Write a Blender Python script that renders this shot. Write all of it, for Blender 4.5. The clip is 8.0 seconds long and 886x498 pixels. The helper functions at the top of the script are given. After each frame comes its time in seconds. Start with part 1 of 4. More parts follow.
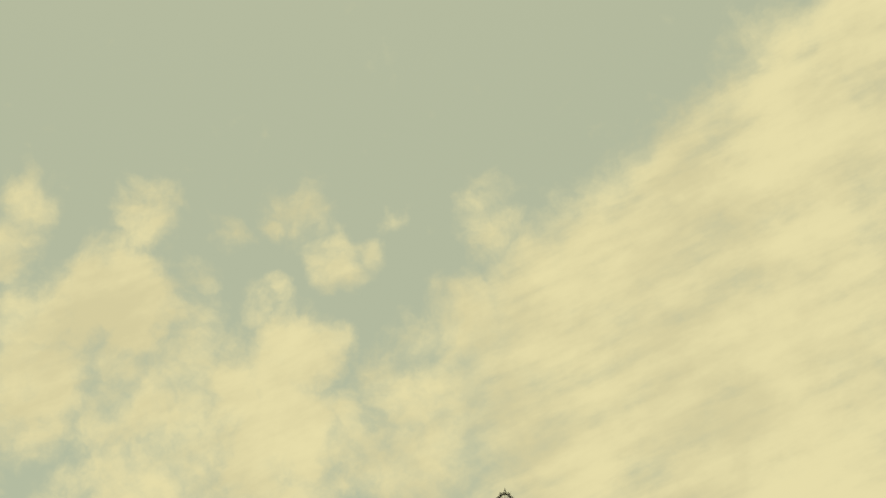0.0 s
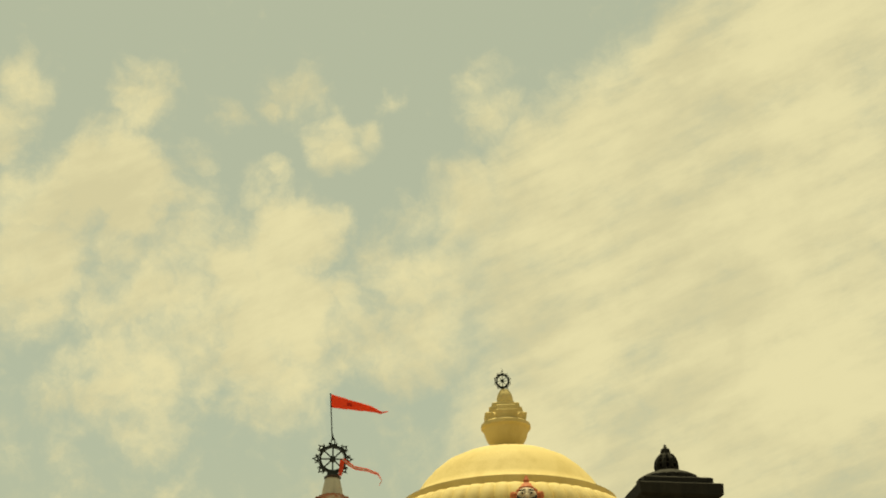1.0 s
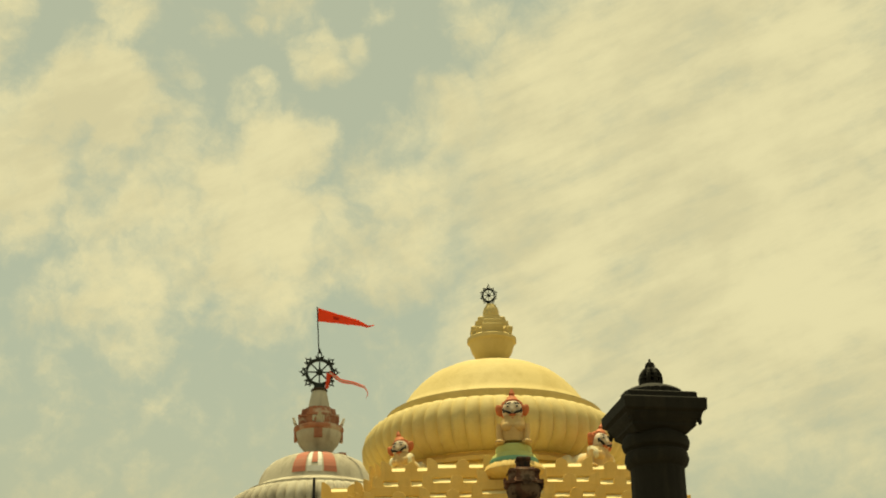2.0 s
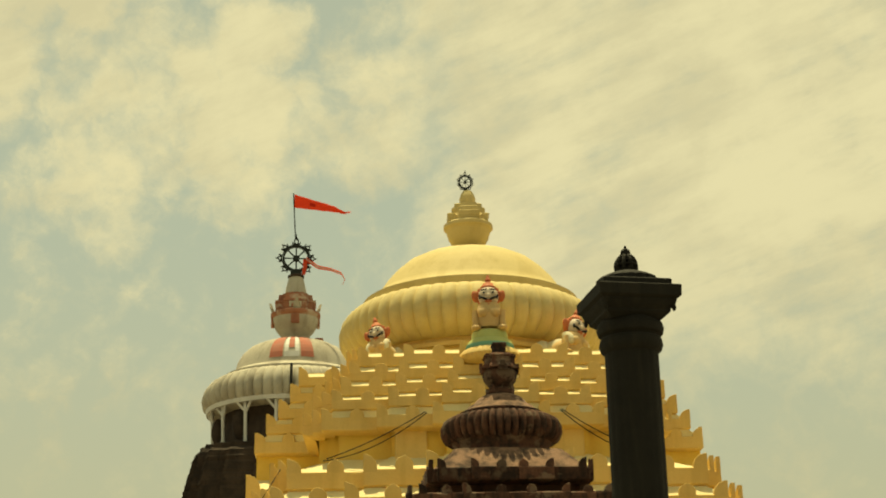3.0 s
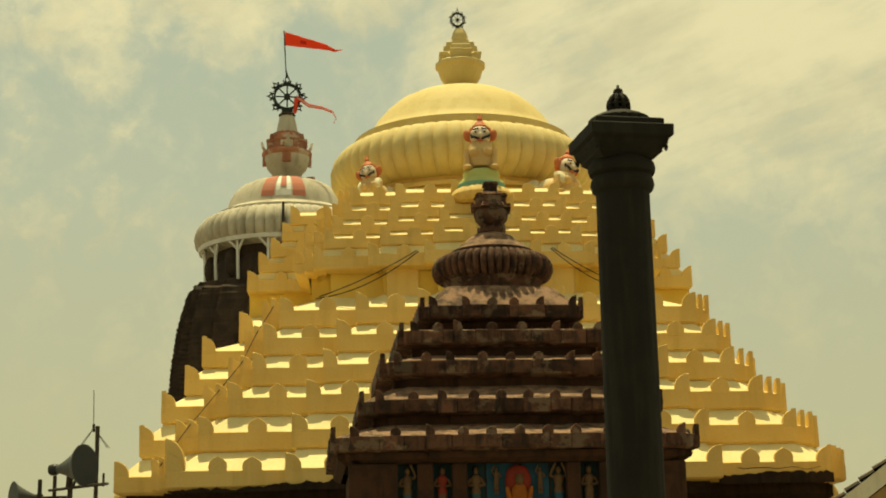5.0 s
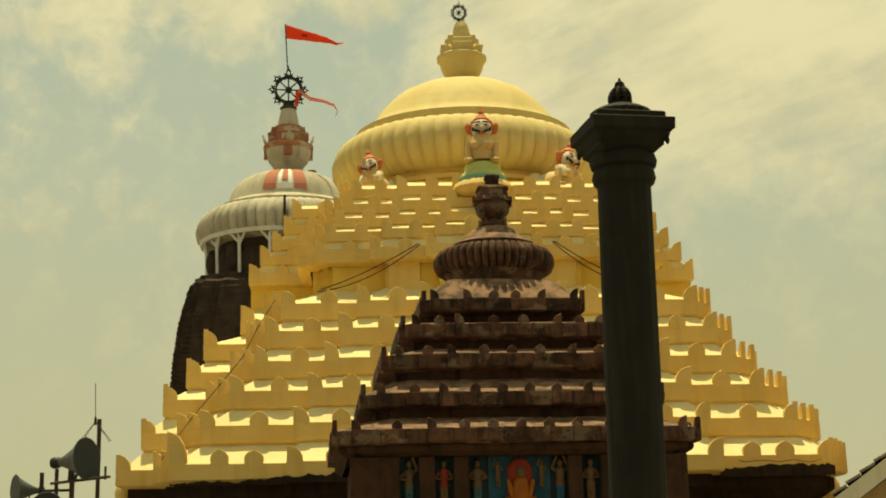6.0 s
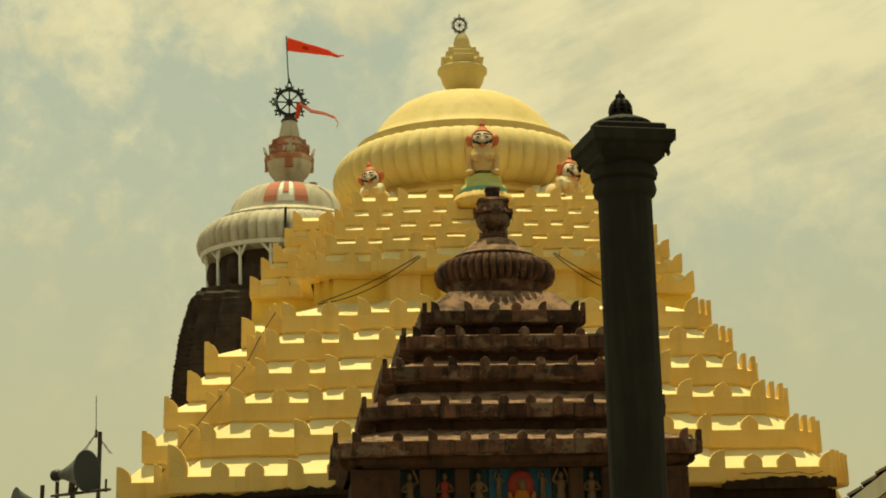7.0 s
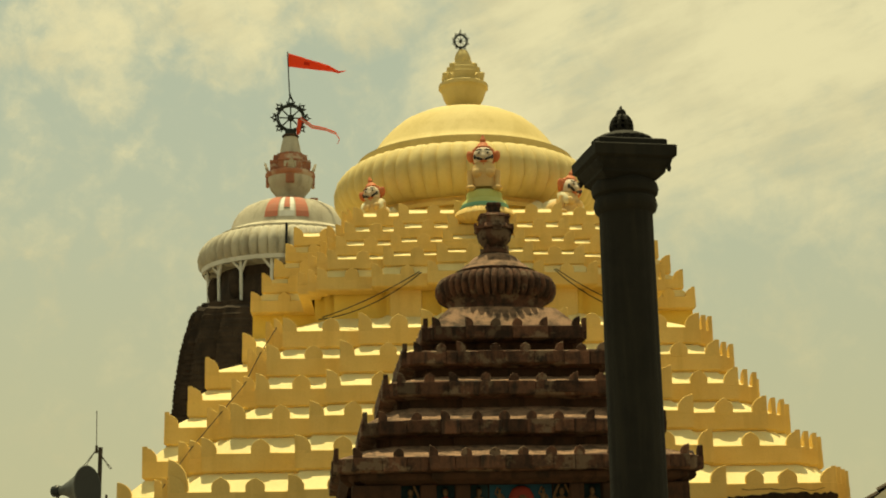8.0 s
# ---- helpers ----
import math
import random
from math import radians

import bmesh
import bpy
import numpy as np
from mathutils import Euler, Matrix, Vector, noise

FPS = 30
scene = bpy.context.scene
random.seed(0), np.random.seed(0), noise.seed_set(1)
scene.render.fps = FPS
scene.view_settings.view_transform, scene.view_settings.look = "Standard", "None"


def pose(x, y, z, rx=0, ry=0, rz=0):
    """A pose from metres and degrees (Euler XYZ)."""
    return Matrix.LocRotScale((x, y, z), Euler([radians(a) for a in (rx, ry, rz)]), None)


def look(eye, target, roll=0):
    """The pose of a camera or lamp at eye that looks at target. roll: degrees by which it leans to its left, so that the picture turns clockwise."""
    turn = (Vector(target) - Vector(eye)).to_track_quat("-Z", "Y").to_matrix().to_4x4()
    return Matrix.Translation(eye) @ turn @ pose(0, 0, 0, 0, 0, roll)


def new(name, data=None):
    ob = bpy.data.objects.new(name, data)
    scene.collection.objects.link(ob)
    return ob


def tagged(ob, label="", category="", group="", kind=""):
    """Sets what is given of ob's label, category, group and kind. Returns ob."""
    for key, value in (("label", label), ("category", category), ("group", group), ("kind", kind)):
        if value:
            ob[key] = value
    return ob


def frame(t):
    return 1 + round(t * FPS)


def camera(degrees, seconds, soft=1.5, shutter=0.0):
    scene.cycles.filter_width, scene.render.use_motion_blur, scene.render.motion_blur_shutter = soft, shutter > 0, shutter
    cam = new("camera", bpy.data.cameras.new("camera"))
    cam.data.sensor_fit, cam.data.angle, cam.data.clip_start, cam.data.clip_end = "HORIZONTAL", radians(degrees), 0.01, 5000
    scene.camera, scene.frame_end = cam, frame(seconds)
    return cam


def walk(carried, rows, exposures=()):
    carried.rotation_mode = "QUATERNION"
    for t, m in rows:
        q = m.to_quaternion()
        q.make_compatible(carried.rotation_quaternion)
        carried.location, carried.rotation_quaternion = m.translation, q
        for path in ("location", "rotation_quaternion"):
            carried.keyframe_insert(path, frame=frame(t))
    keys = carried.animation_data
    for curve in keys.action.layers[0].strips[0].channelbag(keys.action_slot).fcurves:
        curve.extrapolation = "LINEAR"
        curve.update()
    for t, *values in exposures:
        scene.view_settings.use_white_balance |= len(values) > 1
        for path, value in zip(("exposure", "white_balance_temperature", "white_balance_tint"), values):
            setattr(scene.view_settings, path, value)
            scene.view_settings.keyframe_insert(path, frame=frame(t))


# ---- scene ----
cam = camera(33.0, 8.0, soft=1.9)
EYE = 4.9
# seconds, yaw to the left, pitch up, lean to the right, in degrees: a tripod head tilting down
ROWS = [
    (0.0, 1.45, 30.57, 1.20),
    (0.5, 1.50, 28.227, 1.15),
    (1.0, 1.48, 26.07, 1.05),
    (1.5, 1.33, 24.514, 0.98),
    (3.0, 0.119, 18.431, 1.224),
    (3.5, -0.138, 16.13, 1.214),
    (4.0, -0.185, 14.438, 1.176),
    (4.5, -0.129, 13.197, 1.17),
    (5.0, -0.082, 12.27, 1.118),
    (6.5, 0.0, 12.0, 1.146),
    (7.0, 0.003, 12.474, 1.153),
    (7.5, 0.021, 12.828, 1.155),
    (8.0, 0.028, 13.073, 1.11),
]
walk(cam, [(t, pose(0, 0, EYE, 0, 0, yaw) @ pose(0, 0, 0, 90 + pitch) @ pose(0, 0, 0, 0, 0, -lean)) for t, yaw, pitch, lean in ROWS],
     exposures=[(0.0, 0.0, 12300, -13), (8.0, 0.0, 12300, -13)])

# ---------------------------------------------------------------- world and sun
SUN_EL, SUN_AZ = 77.0, -14.0      # degrees; azimuth to the right of straight ahead when positive


def build_world():
    w = bpy.data.worlds.new("sky")
    scene.world = w
    w.use_nodes = True
    n, l = w.node_tree.nodes, w.node_tree.links
    n.clear()

    def node(kind, **kw):
        o = n.new(kind)
        for k, v in kw.items():
            if k == "op":
                o.operation = v
            else:
                o.inputs[k].default_value = v
        return o

    def math_(op, a, b=0.0, clamp=False):
        o = n.new("ShaderNodeMath")
        o.operation, o.use_clamp = op, clamp
        for i, v in enumerate((a, b)):
            if isinstance(v, (int, float)):
                o.inputs[i].default_value = v
            else:
                l.new(v, o.inputs[i])
        return o.outputs[0]

    def smooth(v, lo, hi):
        o = n.new("ShaderNodeMapRange")
        o.interpolation_type = "SMOOTHSTEP"
        l.new(v, o.inputs["Value"])
        o.inputs["From Min"].default_value, o.inputs["From Max"].default_value = lo, hi
        return o.outputs["Result"]

    def noise_(vec, scale, detail, rough, dist=0.0):
        o = n.new("ShaderNodeTexNoise")
        o.inputs["Scale"].default_value, o.inputs["Detail"].default_value = scale, detail
        o.inputs["Roughness"].default_value, o.inputs["Distortion"].default_value = rough, dist
        l.new(vec, o.inputs["Vector"])
        return o.outputs["Fac"]

    coord = n.new("ShaderNodeTexCoord").outputs["Generated"]
    sky = n.new("ShaderNodeTexSky")
    sky.sky_type, sky.sun_disc = "NISHITA", False
    sky.sun_elevation, sky.sun_rotation = radians(SUN_EL), radians(SUN_AZ)
    sky.dust_density = 1.5
    blue = n.new("ShaderNodeVectorMath")
    blue.operation = "SCALE"
    l.new(sky.outputs[0], blue.inputs[0])
    blue.inputs["Scale"].default_value = SKY
    pale = n.new("ShaderNodeMix")
    pale.data_type = "RGBA"
    pale.inputs["Factor"].default_value = 0.65
    l.new(blue.outputs[0], pale.inputs["A"])
    pale.inputs["B"].default_value = (*PALE, 1)

    # warped direction, so that the clouds have ragged rims
    warp = n.new("ShaderNodeTexNoise")
    warp.inputs["Scale"].default_value, warp.inputs["Detail"].default_value, warp.inputs["Roughness"].default_value = 16, 8, 0.62
    l.new(coord, warp.inputs["Vector"])
    wsub = node("ShaderNodeVectorMath", op="SUBTRACT")
    l.new(warp.outputs["Color"], wsub.inputs[0])
    wsub.inputs[1].default_value = (0.5, 0.5, 0.5)
    wmul = node("ShaderNodeVectorMath", op="SCALE")
    l.new(wsub.outputs[0], wmul.inputs[0])
    wmul.inputs["Scale"].default_value = 0.05
    wadd = node("ShaderNodeVectorMath", op="ADD")
    l.new(coord, wadd.inputs[0])
    l.new(wmul.outputs[0], wadd.inputs[1])
    ragged = wadd.outputs[0]

    def way(az, el):
        a, e = radians(az), radians(el)
        return (math.sin(a) * math.cos(e), math.cos(a) * math.cos(e), math.sin(e))

    # heaps of cumulus: azimuth, elevation, radius in degrees, weight
    total = None
    for az, el, rad, weight in CLOUDS:
        d = node("ShaderNodeVectorMath", op="DISTANCE")
        l.new(ragged, d.inputs[0])
        d.inputs[1].default_value = way(az, el)
        s = math_("MULTIPLY", smooth(d.outputs["Value"], radians(rad * 1.6), radians(rad * 0.25)), weight)
        total = s if total is None else math_("MAXIMUM", total, s)

    # the bank of high cloud with a straight slanting rim
    a, b = Vector(way(*RIM[0])), Vector(way(*RIM[1]))
    nrm = a.cross(b).normalized()
    dot = node("ShaderNodeVectorMath", op="DOT_PRODUCT")
    l.new(ragged, dot.inputs[0])
    dot.inputs[1].default_value = nrm
    bank = smooth(dot.outputs["Value"], -0.012, 0.05)
    # long fibres along the rim
    p, q = Vector(way(*FIBRE[0])), Vector(way(*FIBRE[1]))
    lengthwise = (q - p).normalized()
    across = p.cross(q).normalized()
    comb = n.new("ShaderNodeCombineXYZ")
    for i, (axis, k) in enumerate(((lengthwise, 7.0), (across, 26.0), (lengthwise.cross(across), 9.0))):
        dt = node("ShaderNodeVectorMath", op="DOT_PRODUCT")
        l.new(coord, dt.inputs[0])
        dt.inputs[1].default_value = axis * k
        l.new(dt.outputs["Value"], comb.inputs[i])
    fibre = noise_(comb.outputs[0], 1.0, 8, 0.62)
    # fine ripples across the bank
    ripple = noise_(comb.outputs[0], 5.5, 4, 0.55)
    sep = n.new("ShaderNodeSeparateXYZ")
    l.new(coord, sep.inputs[0])
    bank = math_("MULTIPLY", bank, math_("ADD", 0.53, math_("ADD", math_("MULTIPLY", smooth(fibre, 0.30, 0.64), 0.31), math_("MULTIPLY", ripple, 0.12))))
    bank = math_("MULTIPLY", bank, smooth(sep.outputs[2], 0.17, 0.30))
    bank = math_("MULTIPLY", bank, smooth(sep.outputs[0], -0.07, 0.04))
    # thin veil lower down
    low = smooth(sep.outputs[2], 0.50, 0.38)
    veil = math_("MULTIPLY", low, 0.20)
    cover = math_("MAXIMUM", math_("MAXIMUM", total, bank), veil)
    billow = math_("ADD", math_("MULTIPLY", noise_(coord, 24.0, 12, 0.6, 0.4), 0.6), math_("MULTIPLY", noise_(ragged, 58.0, 9, 0.6, 0.2), 0.4))
    dense = math_("ADD", cover, math_("MULTIPLY", math_("SUBTRACT", billow, 0.5), math_("SUBTRACT", 1.85, math_("MULTIPLY", bank, 1.3))))
    mask = math_("MULTIPLY", smooth(dense, 0.12, 0.84), 1.0, clamp=True)
    haze = math_("MULTIPLY", smooth(sep.outputs[2], 0.36, 0.08), 0.62)

    shade = n.new("ShaderNodeMix")
    shade.data_type = "RGBA"
    l.new(smooth(math_("ADD", math_("MULTIPLY", noise_(ragged, 11.0, 6, 0.6), 0.45), math_("MULTIPLY", fibre, 0.55)), 0.38, 0.60), shade.inputs["Factor"])
    shade.inputs["A"].default_value, shade.inputs["B"].default_value = (*CLOUD_DIM, 1), (*CLOUD, 1)
    mix = n.new("ShaderNodeMix")
    mix.data_type = "RGBA"
    l.new(mask, mix.inputs["Factor"])
    l.new(pale.outputs["Result"], mix.inputs["A"])
    l.new(shade.outputs["Result"], mix.inputs["B"])
    dim = n.new("ShaderNodeMix")
    dim.data_type = "RGBA"
    l.new(haze, dim.inputs["Factor"])
    l.new(mix.outputs["Result"], dim.inputs["A"])
    dim.inputs["B"].default_value = (*HAZE, 1)
    bg = n.new("ShaderNodeBackground")
    l.new(dim.outputs["Result"], bg.inputs["Color"])
    bg.inputs["Strength"].default_value = 1.0
    out = n.new("ShaderNodeOutputWorld")
    l.new(bg.outputs[0], out.inputs["Surface"])


SKY = 0.13
PALE, HAZE = (0.46, 0.515, 0.52), (0.465, 0.455, 0.422)
CLOUD, CLOUD_DIM = (0.72, 0.705, 0.67), (0.60, 0.59, 0.57)
FIBRE = ((1.8, 23.39), (10.78, 26.37))
RIM = ((2.59, 32.4), (14.02, 38.74))
CLOUDS = [
    (-19.4, 31.4, 1.2, 0.55), (-19.8, 29.4, 1.3, 0.5), (-15.4, 28.4, 2.0, 0.9), (-14.3, 31.3, 1.3, 0.6), (-17.4, 27.4, 1.9, 0.8), (-14.3, 27.0, 1.6, 0.85), (-19.2, 27.0, 1.7, 0.6), (-18.4, 24.6, 2.2, 0.8),
    (-18.1, 22.9, 1.6, 0.6), (-15.3, 23.2, 1.7, 0.65), (-14.2, 21.5, 2.4, 0.75), (-7.9, 26.0, 2.2, 0.95), (-6.2, 26.7, 1.1, 0.8), (-10.2, 25.3, 1.6, 0.8), (-7.8, 23.7, 2.4, 0.9), (-12.9, 24.4, 1.3, 0.6),
    (-5.4, 23.1, 2.1, 0.7), (-8.8, 21.8, 2.6, 0.8), (-11.5, 21.5, 1.5, 0.6), (-7.7, 31.8, 1.3, 0.46), (-9.0, 31.2, 0.7, 0.45), (-6.1, 30.0, 1.2, 0.62), (-4.7, 30.4, 0.7, 0.5), (-10.8, 31.1, 0.8, 0.42),
    (-12.2, 29.3, 0.9, 0.4), (-9.8, 28.2, 1.0, 0.42), (-8.6, 29.0, 0.7, 0.42), (-3.8, 31.8, 0.6, 0.35), (-2.6, 23.5, 2.2, 0.7), (-2.6, 27.1, 1.3, 0.5), (-0.1, 27.7, 1.8, 0.7), (-1.2, 25.2, 2.2, 0.65),
    (0.5, 31.4, 1.6, 0.55), (-3.4, 22.0, 2.1, 0.7), (-12.5, 24.9, 3.2, 0.62), (-14.8, 25.5, 1.7, 0.55), (-8.3, 24.2, 2.1, 0.7), (-11.2, 23.1, 2.8, 0.55), (-3.1, 24.9, 2.3, 0.6), (-2.0, 23.3, 2.6, 0.65),
    (-15.0, 21.5, 2.1, 0.55), (-8.9, 21.1, 2.1, 0.55), (-16.6, 20.4, 1.7, 0.5), (-13.2, 18.5, 1.3, 0.5), (-12.3, 16.6, 1.2, 0.42), (-16.3, 18.5, 1.3, 0.4), (11.9, 14.9, 1.6, 0.5), (-13.4, 19.1, 1.7, 0.5),
    (-15.2, 12.9, 1.3, 0.42), (-12.7, 14.1, 1.2, 0.42), (-13.0, 12.2, 1.1, 0.34), (11.2, 15.0, 2.3, 0.55), (10.0, 13.4, 1.7, 0.48),
]
build_world()
sun = new("sun", bpy.data.lights.new("sun", "SUN"))
sun.data.energy, sun.data.angle, sun.data.color = 5.0, radians(0.6), (1.0, 0.95, 0.86)
sun.matrix_world = look((0, 0, 0), (-math.sin(radians(SUN_AZ)) * math.cos(radians(SUN_EL)), -math.cos(radians(SUN_AZ)) * math.cos(radians(SUN_EL)), -math.sin(radians(SUN_EL))))


# ---------------------------------------------------------------- materials
def material(name, base, dark=None, scale=3.0, rough=0.8, bump=0.2, amount=0.5, metal=0.0, streak=0.0, streak_col=None, pieces=0.0, fine=60.0, spots=None, gloss=0.25):
    """Paint or stone: two scales of colour change, run-down streaks, fine relief."""
    m = bpy.data.materials.new(name)
    m.use_nodes = True
    n, l = m.node_tree.nodes, m.node_tree.links
    p = n["Principled BSDF"]
    p.inputs["Roughness"].default_value, p.inputs["Metallic"].default_value = rough, metal
    dark = dark or tuple(c * 0.6 for c in base)
    co = n.new("ShaderNodeNewGeometry").outputs["Position"]

    def tex(vec, sc, detail=6, r=0.6):
        t = n.new("ShaderNodeTexNoise")
        t.inputs["Scale"].default_value, t.inputs["Detail"].default_value, t.inputs["Roughness"].default_value = sc, detail, r
        l.new(vec, t.inputs["Vector"])
        return t.outputs["Fac"]

    def ramp(v, lo, hi, top=1.0):
        o = n.new("ShaderNodeMapRange")
        o.interpolation_type = "SMOOTHSTEP"
        l.new(v, o.inputs["Value"])
        o.inputs["From Min"].default_value, o.inputs["From Max"].default_value, o.inputs["To Max"].default_value = lo, hi, top
        return o.outputs["Result"]

    def mix(f, a, b):
        o = n.new("ShaderNodeMix")
        o.data_type = "RGBA"
        l.new(f, o.inputs["Factor"])
        for s, v in (("A", a), ("B", b)):
            if isinstance(v, tuple):
                o.inputs[s].default_value = (*v, 1)
            else:
                l.new(v, o.inputs[s])
        return o.outputs["Result"]

    col = mix(ramp(tex(co, scale), 0.40, 0.68, amount), base, dark)
    col = mix(ramp(tex(co, fine, 4, 0.7), 0.45, 0.75, amount * 0.5), col, tuple(c * 0.7 for c in dark))
    if streak:
        mp = n.new("ShaderNodeMapping")
        mp.inputs["Scale"].default_value = (1.0, 1.0, 0.09)
        l.new(co, mp.inputs["Vector"])
        col = mix(ramp(tex(mp.outputs[0], scale * 2.2, 5), 0.48, 0.68, streak), col, streak_col or tuple(c * 0.35 for c in dark))
    if spots:
        col = mix(ramp(tex(co, scale * 0.6, 7, 0.65), 0.53, 0.60, 0.85), col, spots)
    if pieces:
        info = n.new("ShaderNodeObjectInfo")
        hsv = n.new("ShaderNodeHueSaturation")
        l.new(col, hsv.inputs["Color"])
        mr = n.new("ShaderNodeMapRange")
        l.new(info.outputs["Random"], mr.inputs["Value"])
        mr.inputs["To Min"].default_value, mr.inputs["To Max"].default_value = 1 - pieces, 1 + pieces
        l.new(mr.outputs["Result"], hsv.inputs["Value"])
        col = hsv.outputs["Color"]
    l.new(col, p.inputs["Base Color"])
    p.inputs["Specular IOR Level"].default_value = gloss
    if bump:
        b = n.new("ShaderNodeBump")
        b.inputs["Strength"].default_value, b.inputs["Distance"].default_value = bump, 0.03
        l.new(tex(co, fine * 0.4, 6, 0.65), b.inputs["Height"])
        l.new(b.outputs[0], p.inputs["Normal"])
    return m


# Paler copy of YELLOW for roof tops: their sunlight is put into the colour.
YELLOW_TOP = material("sunlit_yellow_paint", (0.76, 0.63, 0.35), (0.69, 0.54, 0.26), 0.9, 0.72, 0.25, 0.5, streak=0.12, streak_col=(0.45, 0.30, 0.09), fine=22)
YELLOW_DOME = material("pale_yellow_dome_paint", (0.63, 0.49, 0.235), (0.56, 0.42, 0.18), 0.8, 0.75, 0.25, 0.6, streak=0.22, streak_col=(0.40, 0.27, 0.09), fine=20)
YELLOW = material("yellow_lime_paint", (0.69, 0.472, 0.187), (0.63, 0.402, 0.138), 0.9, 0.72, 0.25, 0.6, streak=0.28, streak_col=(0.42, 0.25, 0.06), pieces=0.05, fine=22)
YELLOW_WORN = material("peeling_yellow_paint", (0.70, 0.51, 0.20), (0.60, 0.40, 0.14), 1.1, 0.8, 0.35, 0.6, streak=0.3, streak_col=(0.2, 0.13, 0.06), spots=(0.30, 0.22, 0.12), fine=25)
# Deeper than YELLOW: orange bounce light in the neck recess, put into the colour.
YELLOW_BOUNCE = material("bounce_tinted_ochre_paint", (0.74, 0.50, 0.14), (0.64, 0.40, 0.09), 1.0, 0.75, 0.25, 0.5, fine=25)
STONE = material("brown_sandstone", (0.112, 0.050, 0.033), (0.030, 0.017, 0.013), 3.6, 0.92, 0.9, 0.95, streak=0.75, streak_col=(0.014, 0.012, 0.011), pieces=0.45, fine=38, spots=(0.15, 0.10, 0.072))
# Much paler than STONE: sunlight on the gate's slopes is in this colour.
STONE_TOP = material("sunlit_sandstone_slope", (0.29, 0.165, 0.11), (0.060, 0.038, 0.028), 4.2, 0.92, 0.9, 0.9, fine=38)
# Darkened for the shade under eave and tiers, put into the colour.
STONE_RED = material("shaded_red_washed_sandstone", (0.060, 0.025, 0.014), (0.026, 0.013, 0.008), 2.6, 0.9, 0.8, 0.85, streak=0.5, pieces=0.12, fine=38)
# Bared stone, and the hall wall with its eave shade put into the colour.
BARED_SHADED = material("bared_and_shaded_red_stone", (0.030, 0.016, 0.010), (0.014, 0.009, 0.007), 2.6, 0.92, 0.8, 0.85, streak=0.5, fine=38)
SPIRE = material("dark_weathered_laterite", (0.065, 0.042, 0.030), (0.028, 0.020, 0.016), 0.6, 0.92, 0.8, 0.8, streak=0.5, fine=9)
BLACK = material("black_chlorite", (0.014, 0.012, 0.009), (0.007, 0.006, 0.005), 3.0, 0.85, 0.35, 0.6, streak=0.5, streak_col=(0.026, 0.022, 0.015), fine=50)
WHITE = material("weathered_limewash", (0.51, 0.46, 0.37), (0.36, 0.30, 0.23), 0.35, 0.85, 0.3, 0.7, streak=0.4, streak_col=(0.16, 0.13, 0.10), fine=8)
STEEL_WHITE = material("white_painted_steel", (0.66, 0.64, 0.60), (0.5, 0.47, 0.42), 0.7, 0.6, 0.1, 0.5, fine=9)
REDWASH = material("red_ochre_wash", (0.40, 0.17, 0.105), (0.24, 0.09, 0.06), 0.7, 0.85, 0.3, 0.8, spots=(0.50, 0.40, 0.31), fine=8)
REDBAND = material("faded_red_band", (0.50, 0.16, 0.11), (0.40, 0.20, 0.15), 0.6, 0.85, 0.2, 0.6, fine=8)
IRON = material("dark_cast_metal", (0.030, 0.034, 0.030), (0.016, 0.018, 0.016), 3.0, 0.55, 0.2, 0.6, metal=0.4, fine=20)
HORN = material("grey_horn_enamel", (0.10, 0.105, 0.10), (0.05, 0.05, 0.048), 6.0, 0.5, 0.1, 0.6, fine=60)
HORN_IN = material("dark_horn_inside", (0.022, 0.024, 0.025), (0.02, 0.02, 0.02), 6.0, 0.45, 0.1, 0.6, fine=60)
RUST = material("rusty_steel", (0.060, 0.042, 0.030), (0.025, 0.019, 0.015), 8.0, 0.75, 0.3, 0.7, fine=80)
CABLE = material("black_cable", (0.02, 0.02, 0.02), None, 5.0, 0.6, 0.0, 0.4)
FLAG = material("red_cotton", (0.90, 0.13, 0.075), (0.82, 0.09, 0.055), 1.2, 0.85, 0.1, 0.4, fine=14)
FLAG_MARK = material("dark_red_print", (0.62, 0.05, 0.035), (0.5, 0.04, 0.03), 1.2, 0.85, 0.1, 0.4, fine=14)
CLOTH_WHITE = material("white_cotton", (0.70, 0.66, 0.60), (0.55, 0.5, 0.45), 1.2, 0.85, 0.1, 0.4, fine=14)
# Blue is darkened: the niche's recess shade is put into it.
BLUE = material("shaded_blue_niche_paint", (0.012, 0.070, 0.115), (0.008, 0.030, 0.055), 3.0, 0.7, 0.2, 0.6, fine=40)
NIGHT = material("dark_teal_niche_paint", (0.008, 0.030, 0.038), (0.005, 0.014, 0.018), 3.0, 0.7, 0.2, 0.7, fine=40)
ORANGE = material("orange_robe_paint", (0.30, 0.085, 0.012), (0.19, 0.045, 0.01), 5.0, 0.7, 0.2, 0.5, fine=40)
CRIMSON = material("crimson_paint", (0.24, 0.026, 0.016), (0.14, 0.018, 0.012), 5.0, 0.7, 0.2, 0.5, fine=40)
# Cream taken down to brown, with the shade inside the niches as colour.
CREAM = material("shaded_cream_paint", (0.125, 0.066, 0.033), (0.055, 0.030, 0.016), 5.0, 0.7, 0.2, 0.5, fine=40)
DULL_BLUE = material("dull_blue_paint", (0.035, 0.085, 0.095), (0.02, 0.04, 0.05), 5.0, 0.7, 0.2, 0.6, fine=40)
TEAL = material("teal_paint", (0.17, 0.38, 0.28), (0.13, 0.30, 0.20), 2.0, 0.7, 0.2, 0.5, fine=30)
